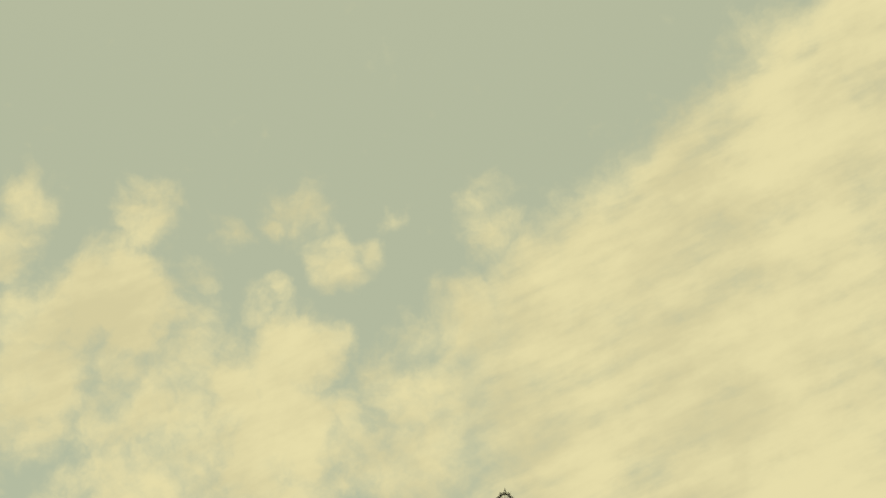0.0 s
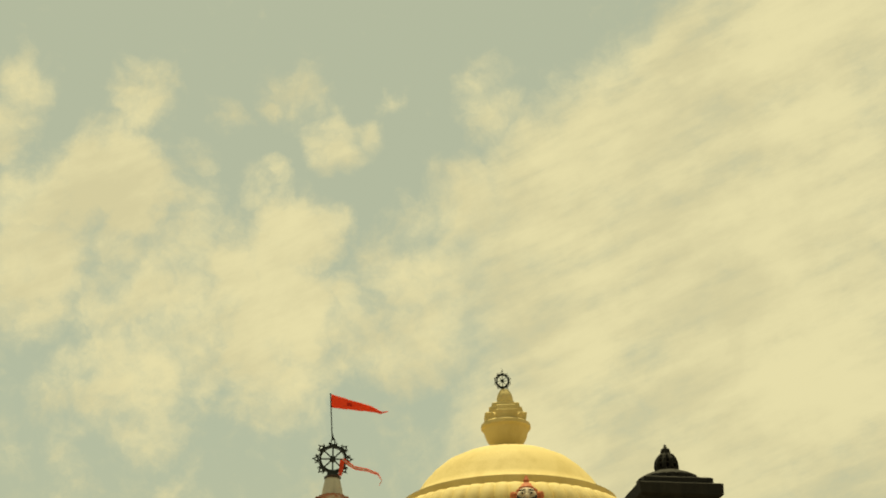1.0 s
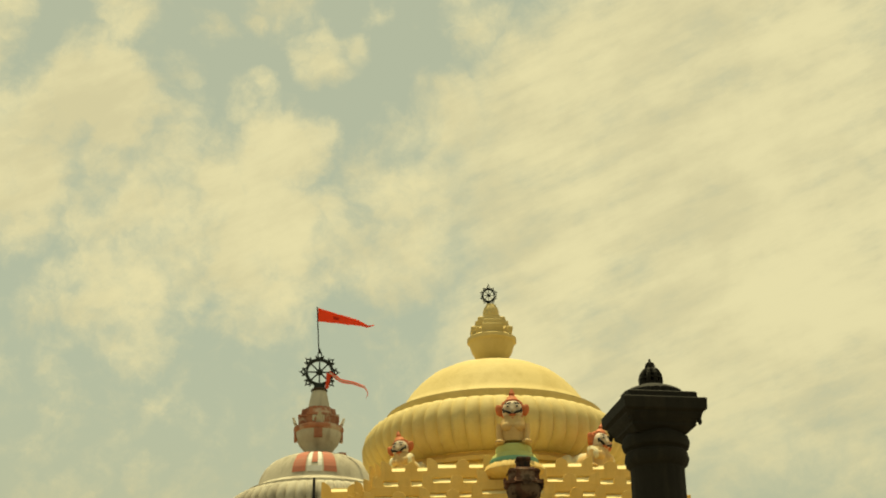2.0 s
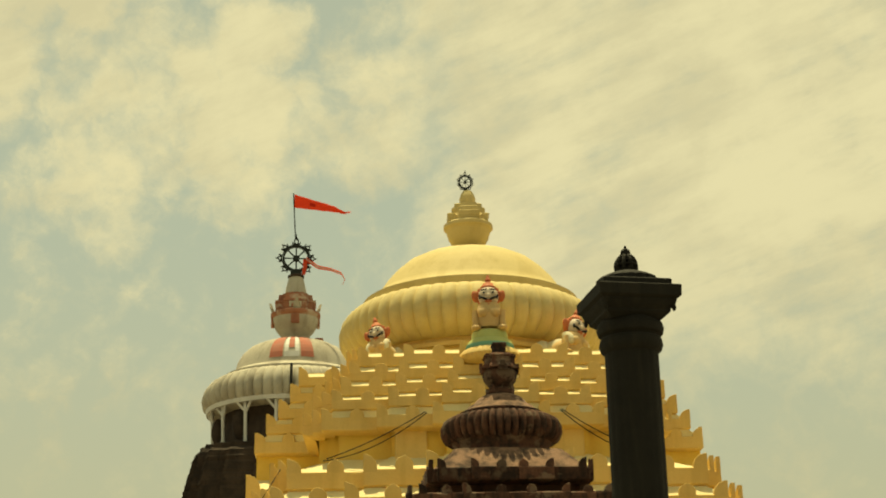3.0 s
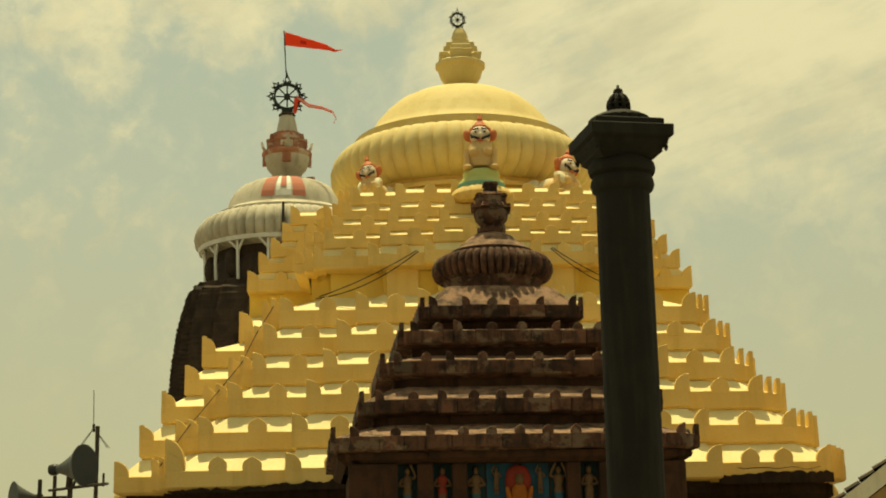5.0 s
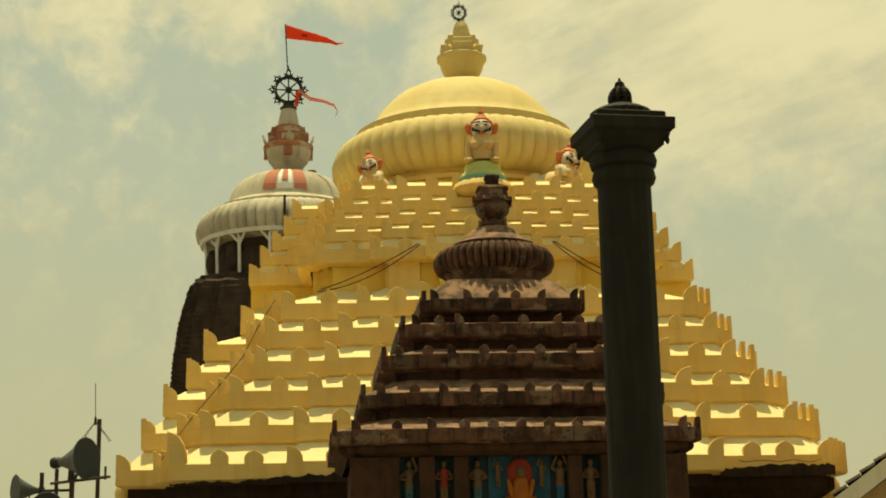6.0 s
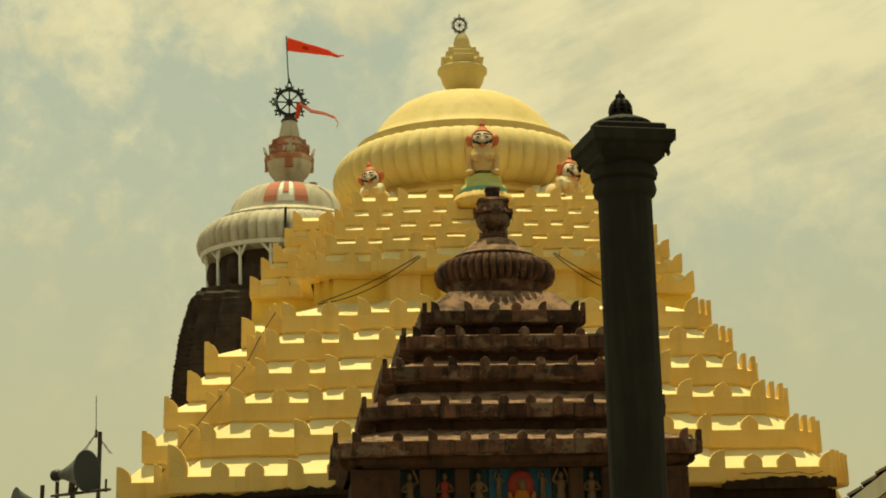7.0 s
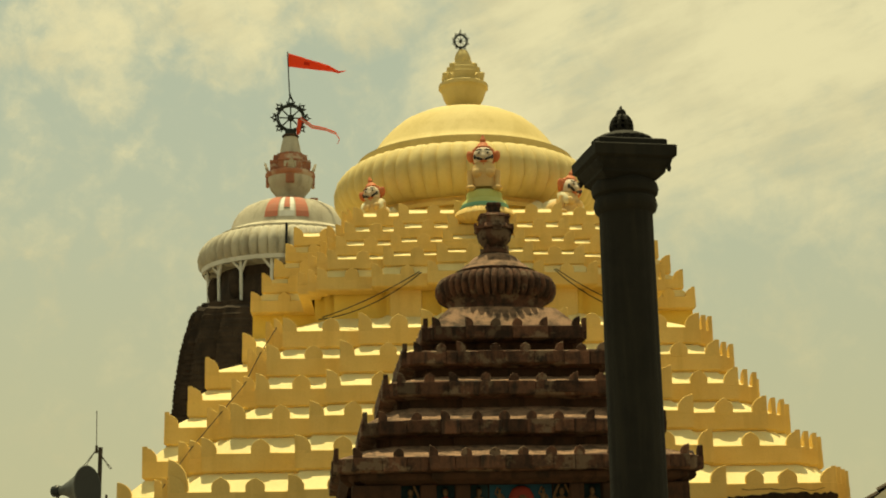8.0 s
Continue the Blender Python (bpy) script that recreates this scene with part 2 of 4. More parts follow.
GREENISH = material("pale_green_paint", (0.48, 0.50, 0.20), (0.40, 0.42, 0.15), 2.0, 0.7, 0.2, 0.5, fine=30)
LION_RED = material("vermilion_paint", (0.55, 0.16, 0.07), (0.42, 0.10, 0.05), 3.0, 0.7, 0.2, 0.5, fine=30)
LION_FACE = material("pale_pink_paint", (0.66, 0.54, 0.42), (0.55, 0.40, 0.30), 3.0, 0.7, 0.2, 0.5, fine=30)
LION_PALE = material("chalky_cream_paint", (0.62, 0.55, 0.38), (0.52, 0.42, 0.25), 3.0, 0.75, 0.2, 0.5, fine=30)
LION_BODY = material("buff_paint", (0.60, 0.40, 0.19), (0.48, 0.29, 0.13), 3.0, 0.7, 0.2, 0.5, fine=30)
INK = material("black_paint", (0.015, 0.014, 0.013), None, 4.0, 0.6, 0.0, 0.3)
TILE = material("old_clay_tile", (0.10, 0.07, 0.05), (0.045, 0.035, 0.028), 5.0, 0.88, 0.4, 0.7, pieces=0.2, fine=40)
PLASTER = material("ochre_plaster", (0.50, 0.34, 0.17), (0.36, 0.23, 0.11), 1.2, 0.85, 0.3, 0.6, streak=0.4, fine=25)
LIMEWASH = material("fresh_cream_limewash", (0.80, 0.72, 0.55), (0.72, 0.60, 0.42), 1.2, 0.85, 0.2, 0.5, streak=0.15, fine=25)
EARTH = material("dusty_paving", (0.22, 0.19, 0.15), (0.14, 0.12, 0.10), 0.4, 0.95, 0.3, 0.7, fine=8)


for m in (FLAG, FLAG_MARK, CLOTH_WHITE):            # thin cotton lets light through
    n, l = m.node_tree.nodes, m.node_tree.links
    p = n["Principled BSDF"]
    thin, both = n.new("ShaderNodeBsdfTranslucent"), n.new("ShaderNodeMixShader")
    l.new(p.inputs["Base Color"].links[0].from_socket, thin.inputs["Color"])
    l.new(p.outputs[0], both.inputs[1])
    l.new(thin.outputs[0], both.inputs[2])
    l.new(both.outputs[0], n["Material Output"].inputs["Surface"])


# ---------------------------------------------------------------- mesh helpers
class Build:
    """Collects corners and faces of one mesh, with a material a face."""

    def __init__(self):
        self.v, self.f, self.m = [], [], []

    def add(self, verts, faces, mat=0, at=None):
        k = len(self.v)
        self.v += [tuple(at @ Vector(p)) for p in verts] if at else [tuple(p) for p in verts]
        self.f += [tuple(k + i for i in q) for q in faces]
        self.m += [mat] * len(faces)
        return self

    def mesh(self, name, mats, smooth=False):
        me = bpy.data.meshes.new(name)
        me.from_pydata(self.v, [], self.f)
        for m in mats if isinstance(mats, (list, tuple)) else [mats]:
            me.materials.append(m)
        me.polygons.foreach_set("material_index", self.m)
        if smooth:
            me.polygons.foreach_set("use_smooth", [True] * len(me.polygons))
            me.set_sharp_from_angle(angle=radians(38))
        me.update()
        return me


def part(name, b, mats, parent=None, label="", smooth=False, at=None):
    me = b if isinstance(b, bpy.types.Mesh) else b.mesh(name, mats, smooth)
    ob = new(name, me)
    if parent:
        ob.parent = parent
    if at is not None:
        ob.matrix_basis = at
    return tagged(ob, label) if label else ob


def thing(name, at, label, category, group="", kind=""):
    ob = new(name)
    ob.empty_display_size = 0.3
    ob.matrix_basis = at
    return tagged(ob, label, category, group, kind)


def lathe(profile, n=48, lobes=0, deep=0.0, lobed=None):
    """Turned shape from (radius, height) pairs; lobes cut it into ribs."""
    v, f = [], []
    for i, (r, z) in enumerate(profile):
        d = deep if lobed is None else deep * lobed[i]
        for k in range(n):
            a = 2 * math.pi * k / n
            rr = r * (1 - d * (1 - abs(math.sin(lobes * a / 2)) ** 0.6)) if lobes else r
            v.append((rr * math.cos(a), rr * math.sin(a), z))
    for i in range(len(profile) - 1):
        for k in range(n):
            k2 = (k + 1) % n
            f.append((i * n + k, i * n + k2, (i + 1) * n + k2, (i + 1) * n + k))
    f.append(tuple(reversed(range(n))))
    f.append(tuple((len(profile) - 1) * n + k for k in range(n)))
    return v, f


def box(x0, x1, y0, y1, z0, z1, bev=0.0):
    """A block with its upright and upper edges chamfered."""
    if bev <= 0:
        v = [(x, y, z) for z in (z0, z1) for x, y in ((x0, y0), (x1, y0), (x1, y1), (x0, y1))]
        return v, [(3, 2, 1, 0), (4, 5, 6, 7)] + [(i, (i + 1) % 4, 4 + (i + 1) % 4, 4 + i) for i in range(4)]
    c = bev

    def ring(i, z):
        return [(x0 + i + c, y0 + i, z), (x1 - i - c, y0 + i, z), (x1 - i, y0 + i + c, z), (x1 - i, y1 - i - c, z),
                (x1 - i - c, y1 - i, z), (x0 + i + c, y1 - i, z), (x0 + i, y1 - i - c, z), (x0 + i, y0 + i + c, z)]
    rings = [ring(c, z0), ring(0, z0 + c), ring(0, z1 - c), ring(c, z1)]
    v = [p for r in rings for p in r]
    f = [tuple(reversed(range(8))), tuple(24 + k for k in range(8))]
    f += [(i * 8 + k, i * 8 + (k + 1) % 8, i * 8 + 8 + (k + 1) % 8, i * 8 + 8 + k) for i in range(3) for k in range(8)]
    return v, f


def rod(a, b, r, n=8):
    a, b = Vector(a), Vector(b)
    q = (b - a).to_track_quat("Z", "Y").to_matrix()
    v = [tuple(p + q @ Vector((r * math.cos(2 * math.pi * k / n), r * math.sin(2 * math.pi * k / n), 0))) for p in (a, b) for k in range(n)]
    return v, [(k, (k + 1) % n, n + (k + 1) % n, n + k) for k in range(n)] + [tuple(reversed(range(n))), tuple(range(n, 2 * n))]


def blob(rx, ry, rz, n=14, m=9):
    prof = [(math.sin(math.pi * i / m), -math.cos(math.pi * i / m)) for i in range(1, m)]
    v, f = lathe([(r, z) for r, z in prof], n)
    return [(x * rx, y * ry, z * rz) for x, y, z in v], f


def cross_loft(levels):
    """Four-armed shape from (half width, arm half breadth, height) levels."""
    v, f, n = [], [], 12
    for h, c, z in levels:
        v += [(h, -c, z), (h, c, z), (c, c, z), (c, h, z), (-c, h, z), (-c, c, z), (-h, c, z), (-h, -c, z), (-c, -c, z), (-c, -h, z), (c, -h, z), (c, -c, z)]
    for i in range(len(levels) - 1):
        f += [(i * n + k, i * n + (k + 1) % n, (i + 1) * n + (k + 1) % n, (i + 1) * n + k) for k in range(n)]
    return v, f + [tuple(reversed(range(n))), tuple((len(levels) - 1) * n + k for k in range(n))]


def stepped(w, steps, front):
    """Plan of a tier: corners of one square with stepped corners, and a stepped projection (half width, depth) on the front and back, as parts of w."""
    q = [(a * w, b * w) for a, b in steps]                      # from the right side's upper end to the diagonal
    corner = q + [(b, a) for a, b in reversed(q)]
    fr = []
    for hw, dep in front:                                       # from outer to inner
        base = w + (0 if not fr else fr[-1][1] - w)
        fr += [(hw * w, base), (hw * w, (1 + dep) * w)]
    quarter = corner + fr                                       # x>0,y>0, counter-clockwise
    left = [(-x, y) for x, y in reversed(quarter)]
    top = quarter + left
    return top + [(-x, -y) for x, y in top]


def inset(poly, d):
    """The outline moved inwards by d; all its sides are parallel to the axes."""
    out, n = [], len(poly)
    for i in range(n):
        p, c, q = Vector(poly[i - 1]), Vector(poly[i]), Vector(poly[(i + 1) % n])
        e1, e2 = (c - p).normalized(), (q - c).normalized()
        n1, n2 = Vector((-e1.y, e1.x)), Vector((-e2.y, e2.x))
        out.append((c.x + d * (n1.x + n2.x), c.y + d * (n1.y + n2.y)))
    return out


def loft(rings, step, wob):
    """Skin over outlines (polygon, height) with the same number of corners, cut finely and a little uneven."""
    v, f = [], []
    base = rings[0][0]
    ks = [max(1, int(math.hypot(base[(i + 1) % len(base)][0] - p[0], base[(i + 1) % len(base)][1] - p[1]) / step)) for i, p in enumerate(base)]
    for poly, z in rings:
        for i, p in enumerate(poly):
            q = poly[(i + 1) % len(poly)]
            for j in range(ks[i]):
                x, y = p[0] + (q[0] - p[0]) * j / ks[i], p[1] + (q[1] - p[1]) * j / ks[i]
                d = noise.noise_vector(Vector((x * 0.9, y * 0.9, z * 2.3))) * wob
                v.append((x + d.x, y + d.y, z + d.z))
    n = sum(ks)
    for i in range(len(rings) - 1):
        f += [(i * n + k, i * n + (k + 1) % n, (i + 1) * n + (k + 1) % n, (i + 1) * n + k) for k in range(n)]
    f.append(tuple((len(rings) - 1) * n + k for k in range(n)))
    return v, f


def merlon_mesh(name, w, h, t, mat, half=0, foot=0.1):
    """A battlement leaf with a bulged, pointed head; half: -1 or 1 for the half leaf that ends upright at a corner."""
    prof = [(0.5, 0.0), (0.52, 0.30), (0.48, 0.55), (0.35, 0.76), (0.18, 0.90), (0.07, 0.97)]
    if half:
        edge = [(0.86, 0.0), (0.86, 0.14), (0.83, 0.42), (0.71, 0.72), (0.50, 0.96), (0.24, 1.10)]
        pts = [(0, -foot), (-half * w * 0.86, -foot)] + [(-half * w * x, z * h) for x, z in edge] + [(0, 1.16 * h)]
    else:
        side = [(-x * w, z * h) for x, z in prof]
        pts = [(-0.5 * w, -foot)] + side + [(0, 1.05 * h)] + [(-x, z) for x, z in reversed(side)] + [(0.5 * w, -foot)]
    area = sum(pts[i][0] * pts[(i + 1) % len(pts)][1] - pts[(i + 1) % len(pts)][0] * pts[i][1] for i in range(len(pts)))
    if area < 0:
        pts = pts[::-1]
    n = len(pts)
    cx, cz = sum(p[0] for p in pts) / n, sum(p[1] for p in pts) / n
    c = 0.03 * h + 0.01
    k = 1 - 2 * c / (w + h)
    rim = [(cx + (x - cx) * k, cz + (z - cz) * k) for x, z in pts]
    v = [(x, 0.0, z) for x, z in rim] + [(x, c, z) for x, z in pts] + [(x, t, z) for x, z in pts]
    f = [tuple(range(n)), tuple(reversed(range(2 * n, 3 * n)))]
    f += [(i * n + (a + 1) % n, i * n + a, i * n + n + a, i * n + n + (a + 1) % n) for i in range(2) for a in range(n)]
    return Build().add(v, f).mesh(name, mat)


def crown(parent, poly, z, spec, mat, meshes, near):
    """Merlons along an outline: half ones at each outer corner, whole ones between. near(x, y) tells which are parts of their own."""
    w, h, t, gap = spec
    n, rest = len(poly), Build()
    for i in range(n):
        p, q, o, r = (Vector(poly[j % n]) for j in (i, i + 1, i - 1, i + 2))
        e = (q - p).normalized()
        length = (q - p).length
        start = (p - o).cross(q - p) > 0
        end = (q - p).cross(r - q) > 0
        turn = math.degrees(math.atan2(e.y, e.x))
        spots = []
        if start and length > 0.17:
            spots.append((0.0, "first"))
        if end and length > w * 1.75:
            spots.append((length, "last"))
        inner = length - (w * 0.86 if start else 0) - (w * 0.86 if end else 0)
        k = int(inner / gap)
        a0 = w * 0.86 if start else 0
        for j in range(k):
            spots.append((a0 + inner * (j + 1) / (k + 1) if k > 1 or (start and end) else a0 + inner * 0.55, "whole"))
        for s, kind in spots:
            x, y = p.x + e.x * s, p.y + e.y * s
            jig = (1 + 0.10 * (random.random() - 0.5)) * min(1.0, length / (0.86 * w))
            m = pose(x, y, z, 0, random.uniform(-1.5, 1.5), turn) @ Matrix.Diagonal((jig, 1, 1 + 0.14 * (random.random() - 0.5), 1))
            if near(x, y):
                part("merlon", meshes[kind], mat, parent, at=m)
            else:
                me = meshes[kind]
                rest.add([tuple(c.co) for c in me.vertices], [tuple(g.vertices) for g in me.polygons], 0, m)
    if rest.v:
        tagged(part("far_merlons", rest, mat, parent), kind="stuff")


def tier(name, parent, poly, z_top, fascia, under, slope_to, mats, near, spec, meshes, step=0.6, wob=0.02, label=""):
    """One roof tier: undercut, upright band, sloping top that runs up to the next tier; merlons stand on the band."""
    z_in, ring_in = slope_to
    rings = [(inset(poly, under), z_top - fascia - 0.16 * under), (inset(poly, 0.10 * fascia), z_top - fascia), (poly, z_top - fascia * 0.9), (poly, z_top - 0.02), (inset(poly, 0.03), z_top)]
    v, f = loft(rings, step, wob)
    b = Build().add(v, f[:-1])
    t = part(name, b, mats[0], parent, label)
    # the top's own tone, mats[1], carries its sunlight as colour
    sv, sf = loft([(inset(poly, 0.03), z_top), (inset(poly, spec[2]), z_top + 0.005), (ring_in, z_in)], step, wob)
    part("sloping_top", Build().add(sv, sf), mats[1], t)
    crown(t, poly, z_top, spec, mats[0], meshes, near)
    return t


def wheel(parent, r, mat, spokes=8, flames=12, depth=0.06):
    """Openwork wheel facing the road: rim, hub, spokes and flame tongues round it."""
    n = 48
    rim = Build()
    for r0, r1, y0, y1 in ((r * 0.70, r * 0.82, -depth, depth), (r * 0.84, r * 0.88, -depth * 0.7, depth * 0.7)):
        v = [(rr * math.cos(2 * math.pi * k / n), y, rr * math.sin(2 * math.pi * k / n)) for rr, y in ((r0, y0), (r1, y0), (r1, y1), (r0, y1)) for k in range(n)]
        rim.add(v, [(i * n + k, i * n + (k + 1) % n, ((i + 1) % 4) * n + (k + 1) % n, ((i + 1) % 4) * n + k) for i in range(4) for k in range(n)])
    part("rim", rim, mat, parent)
    hub = Build()
    v, f = lathe([(r * 0.16, -depth * 1.6), (r * 0.20, -depth), (r * 0.20, depth), (r * 0.16, depth * 1.6)], 20)
    hub.add(v, f, 0, pose(0, 0, 0, 90))
    part("hub", hub, mat, parent)
    for k in range(spokes):
        a = 2 * math.pi * k / spokes
        c = Vector((math.cos(a), 0, math.sin(a)))
        part("spoke", Build().add(*rod(c * r * 0.15, c * r * 0.70, r * 0.045)), mat, parent)
    # openwork scroll: a loop on the rim with a hooked tip on each side; the top one is tall and pointed
    for k in range(flames):
        tall = 2.1 if k == 0 else 1.0
        loop = [(0.15 * math.cos(a), 0.99 + 0.12 * tall * math.sin(a) + 0.08 * (tall - 1)) for a in [2 * math.pi * i / 14 for i in range(14)]]
        hole = [(0.55 * x, 0.99 + 0.08 * (tall - 1) + (z - 0.99 - 0.08 * (tall - 1)) * 0.55) for x, z in loop]
        v = [(x * r, y, z * r) for y in (-depth * 0.6, depth * 0.6) for x, z in loop + hole]
        f = []
        for i in range(14):
            j = (i + 1) % 14
            f += [(i, j, 14 + j, 14 + i), (28 + j, 28 + i, 42 + i, 42 + j), (j, i, 28 + i, 28 + j), (14 + i, 14 + j, 42 + j, 42 + i)]
        b = Build().add(v, f)
        top = 0.99 + 0.12 * tall + 0.08 * (tall - 1)
        tips = [[(-0.06, top - 0.05), (0.06, top - 0.05), (0.035, top + 0.06), (0.0, top + 0.14 * tall)]]
        for s in (-1, 1):
            tips.append([(s * x, z) for x, z in ((0.07, 0.84), (0.20, 0.86), (0.265, 0.98), (0.225, 1.09), (0.20, 1.00), (0.14, 0.95))])
        for tip in tips:
            if sum(tip[i][0] * tip[(i + 1) % len(tip)][1] - tip[(i + 1) % len(tip)][0] * tip[i][1] for i in range(len(tip))) < 0:
                tip = tip[::-1]
            m = len(tip)
            b.add([(x * r, y, z * r) for y in (-depth * 0.6, depth * 0.6) for x, z in tip], [tuple(range(m)), tuple(reversed(range(m, 2 * m)))] + [((i + 1) % m, i, m + i, m + (i + 1) % m) for i in range(m)])
        part("flame_scroll", b, mat, parent, at=pose(0, 0, 0, 0, 360 * k / flames))


def ribbon(points, width0, width1, waves, mats, thick=0.01, cross=(0, 0, 1), n=40, split_at=None):
    """Flying cloth along a line of points, narrowing to its end, with folds."""
    pts = [Vector(p) for p in points]
    v, f, mi = [], [], []
    up = Vector(cross)
    for i in range(n + 1):
        s = i / n * (len(pts) - 1)
        k = min(int(s), len(pts) - 2)
        u = s - k
        u = u * u * (3 - 2 * u)
        c = pts[k].lerp(pts[k + 1], u)
        t = i / n
        w = width0 + (width1 - width0) * t ** 0.8
        fold = math.sin(t * waves * 2 * math.pi) * 0.12 * (0.2 + t)
        for j in range(4):
            g = j / 3 - 0.5
            off = Vector((0, fold * (0.6 + 0.5 * g), 0))
            for s2 in (0, 1):
                v.append(tuple(c + up * (w * g) + off + Vector((0, thick * s2, 0))))
    for i in range(n):
        for j in range(3):
            a, b2 = i * 8 + j * 2, (i + 1) * 8 + j * 2
            f += [(a, a + 2, b2 + 2, b2), (a + 1, b2 + 1, b2 + 3, a + 3)]
            k = 0 if split_at is None else int(split_at(i / n, j))
            mi += [k, k]
    b = Build().add(v, f)
    b.m = mi
    return b


def cable(name, points, r, mat, parent=None, label="", category=""):
    cu = bpy.data.curves.new(name, "CURVE")
    cu.dimensions, cu.bevel_depth, cu.bevel_resolution = "3D", r, 2
    s = cu.splines.new("POLY")
    s.points.add(len(points) - 1)
    for q, p in zip(s.points, points):
        q.co = (*p, 1)
    cu.materials.append(mat)
    ob = new(name, cu)
    if parent:
        ob.parent = parent
    return tagged(ob, label, category)


def hang(a, b, sag, n=16):
    a, b = Vector(a), Vector(b)
    return [tuple(a.lerp(b, k / n) - Vector((0, 0, sag * 4 * k / n * (1 - k / n)))) for k in range(n + 1)]


# ---------------------------------------------------------------- ground
g = Build().add([(-2500, -2500, 0), (2500, -2500, 0), (2500, 2500, 0), (-2500, 2500, 0)], [(0, 1, 2, 3)])
tagged(part("ground", g, EARTH), "dusty grey paved ground round the temple", "ground", kind="structure")

# ---------------------------------------------------------------- yellow hall with the pyramid roof
TURN = 5.0
YAT = pose(0.80, 50.0, 0, 0, 0, 2.6)
hall = thing("temple_hall", YAT, "yellow lime-painted temple hall with stepped pyramid roof and ribbed crown", "temple")


def hall_plan(side, back, outer, corner, bay, centre, front, shift):
    """Outline of one tier: a side bay of half width side from the axis to depth back, two narrow corner steps, the front wall, a broad bay and a centre bay. All but the left side bay stand off the axis by shift; the right one is shallower."""
    mid = (outer + corner) / 2
    quarter = [(side, back * front), (outer, back * front), (outer, 0.90 * front), (mid, 0.90 * front), (mid, 0.95 * front), (corner, 0.95 * front), (corner, front),
               (bay, front), (bay, 1.06 * front), (centre, 1.06 * front), (centre, 1.12 * front)]
    right = [(min(side, outer + 1.5 * shift if shift > 0.2 else side), quarter[0][1])] + quarter[1:]
    right = [(x + (shift if i or shift > 0.2 else 0), y) for i, (x, y) in enumerate(right)]
    left = [(-side, quarter[0][1])] + [(shift - x, y) for x, y in quarter[1:]]
    top = right + left[::-1]
    low = [(x, -y) for x, y in left] + [(x, -y) for x, y in reversed(right)]
    return top + low


# side, depth of the side bay, outer and inner corner, broad bay, centre bay, front, height of the merlon tips
LOWER = [(10.26, 0.80, 9.36, 8.80, 5.70, 2.75, 10.30, 0.27, 8.03), (9.68, 0.80, 8.83, 8.10, 5.57, 2.60, 9.60, 0.27, 9.09), (9.16, 0.79, 8.12, 7.38, 5.22, 2.50, 9.06, 0.27, 10.08),
         (8.62, 0.74, 7.50, 6.76, 4.78, 2.40, 8.54, 0.27, 10.96), (8.22, 0.70, 7.05, 6.45, 4.37, 2.25, 8.00, 0.22, 11.88), (7.20, 0.64, 6.57, 6.03, 3.85, 2.08, 7.50, 0.22, 12.75)]
UPPER = [(7.10, 0.48, 5.52, 4.95, 3.33, 1.70, 6.70, 0.08, 14.39), (6.76, 0.48, 5.25, 4.65, 2.98, 1.42, 6.58, 0.08, 14.97), (6.38, 0.50, 4.90, 4.40, 2.76, 1.22, 6.18, 0.08, 15.48),
         (6.02, 0.52, 4.70, 4.15, 2.66, 1.04, 5.84, 0.08, 16.00), (5.76, 0.54, 4.26, 3.90, 2.50, 0.82, 5.50, 0.08, 16.54)]


def merlons(spec, mat):
    w, h, t, gap = spec
    return {"whole": merlon_mesh("merlon", w, h, t, mat), "first": merlon_mesh("merlon", w, h, t, mat, -1), "last": merlon_mesh("merlon", w, h, t, mat, 1)}


def near_hall(x, y):
    return y < -3.0 and x < 11 or (x < -5 and y < 2)


spec_low, spec_up = (0.48, 0.36, 0.13, 1.15), (0.38, 0.26, 0.11, 0.95)
ML, MU = merlons(spec_low, YELLOW), merlons(spec_up, YELLOW)
neck = hall_plan(7.04, 0.47, 5.05, 4.45, 2.9, 1.3, 6.28, 0.08)
for i, (*plan, ztip) in enumerate(LOWER):
    zt, outline = ztip - spec_low[1], hall_plan(*plan)
    if i + 1 < len(LOWER):
        *plan2, z2 = LOWER[i + 1]
        slope = (z2 - spec_low[1] - 0.49, inset(hall_plan(*plan2), 0.13))
    else:
        slope = (12.96, neck)
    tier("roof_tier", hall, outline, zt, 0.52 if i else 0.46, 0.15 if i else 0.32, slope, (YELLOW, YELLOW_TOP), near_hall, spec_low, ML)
# recessed neck between the two groups of tiers
v, f = loft([(neck, 12.5), (neck, 13.78)], 0.7, 0.015)
nk = part("neck", Build().add(v, f), YELLOW_BOUNCE, hall, "recessed neck wall, orange bounce light in its ochre")
for x0, x1, y in ((-2.72, -1.78, -6.80), (1.88, 2.82, -6.80), (-0.50, 0.65, -7.15)):
    part("pilaster", Build().add(*box(x0, x1, y, y + 0.5, 12.75, 13.72, 0.02)), YELLOW, nk)
for i, (*plan, ztip) in enumerate(UPPER):
    zt, outline = ztip - spec_up[1], hall_plan(*plan)
    if i + 1 < len(UPPER):
        *plan2, z2 = UPPER[i + 1]
        slope = (z2 - spec_up[1] - 0.325, inset(hall_plan(*plan2), 0.07))
    else:
        slope = (16.46, inset(outline, 0.35))
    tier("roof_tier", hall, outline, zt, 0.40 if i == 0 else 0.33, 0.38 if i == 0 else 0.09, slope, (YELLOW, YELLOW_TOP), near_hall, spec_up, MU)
top = inset(hall_plan(*UPPER[-1][:-1]), 0.33)
v, f = loft([(top, 16.36), (top, 16.475)], 1.0, 0.01)
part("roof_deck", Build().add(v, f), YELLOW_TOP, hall)
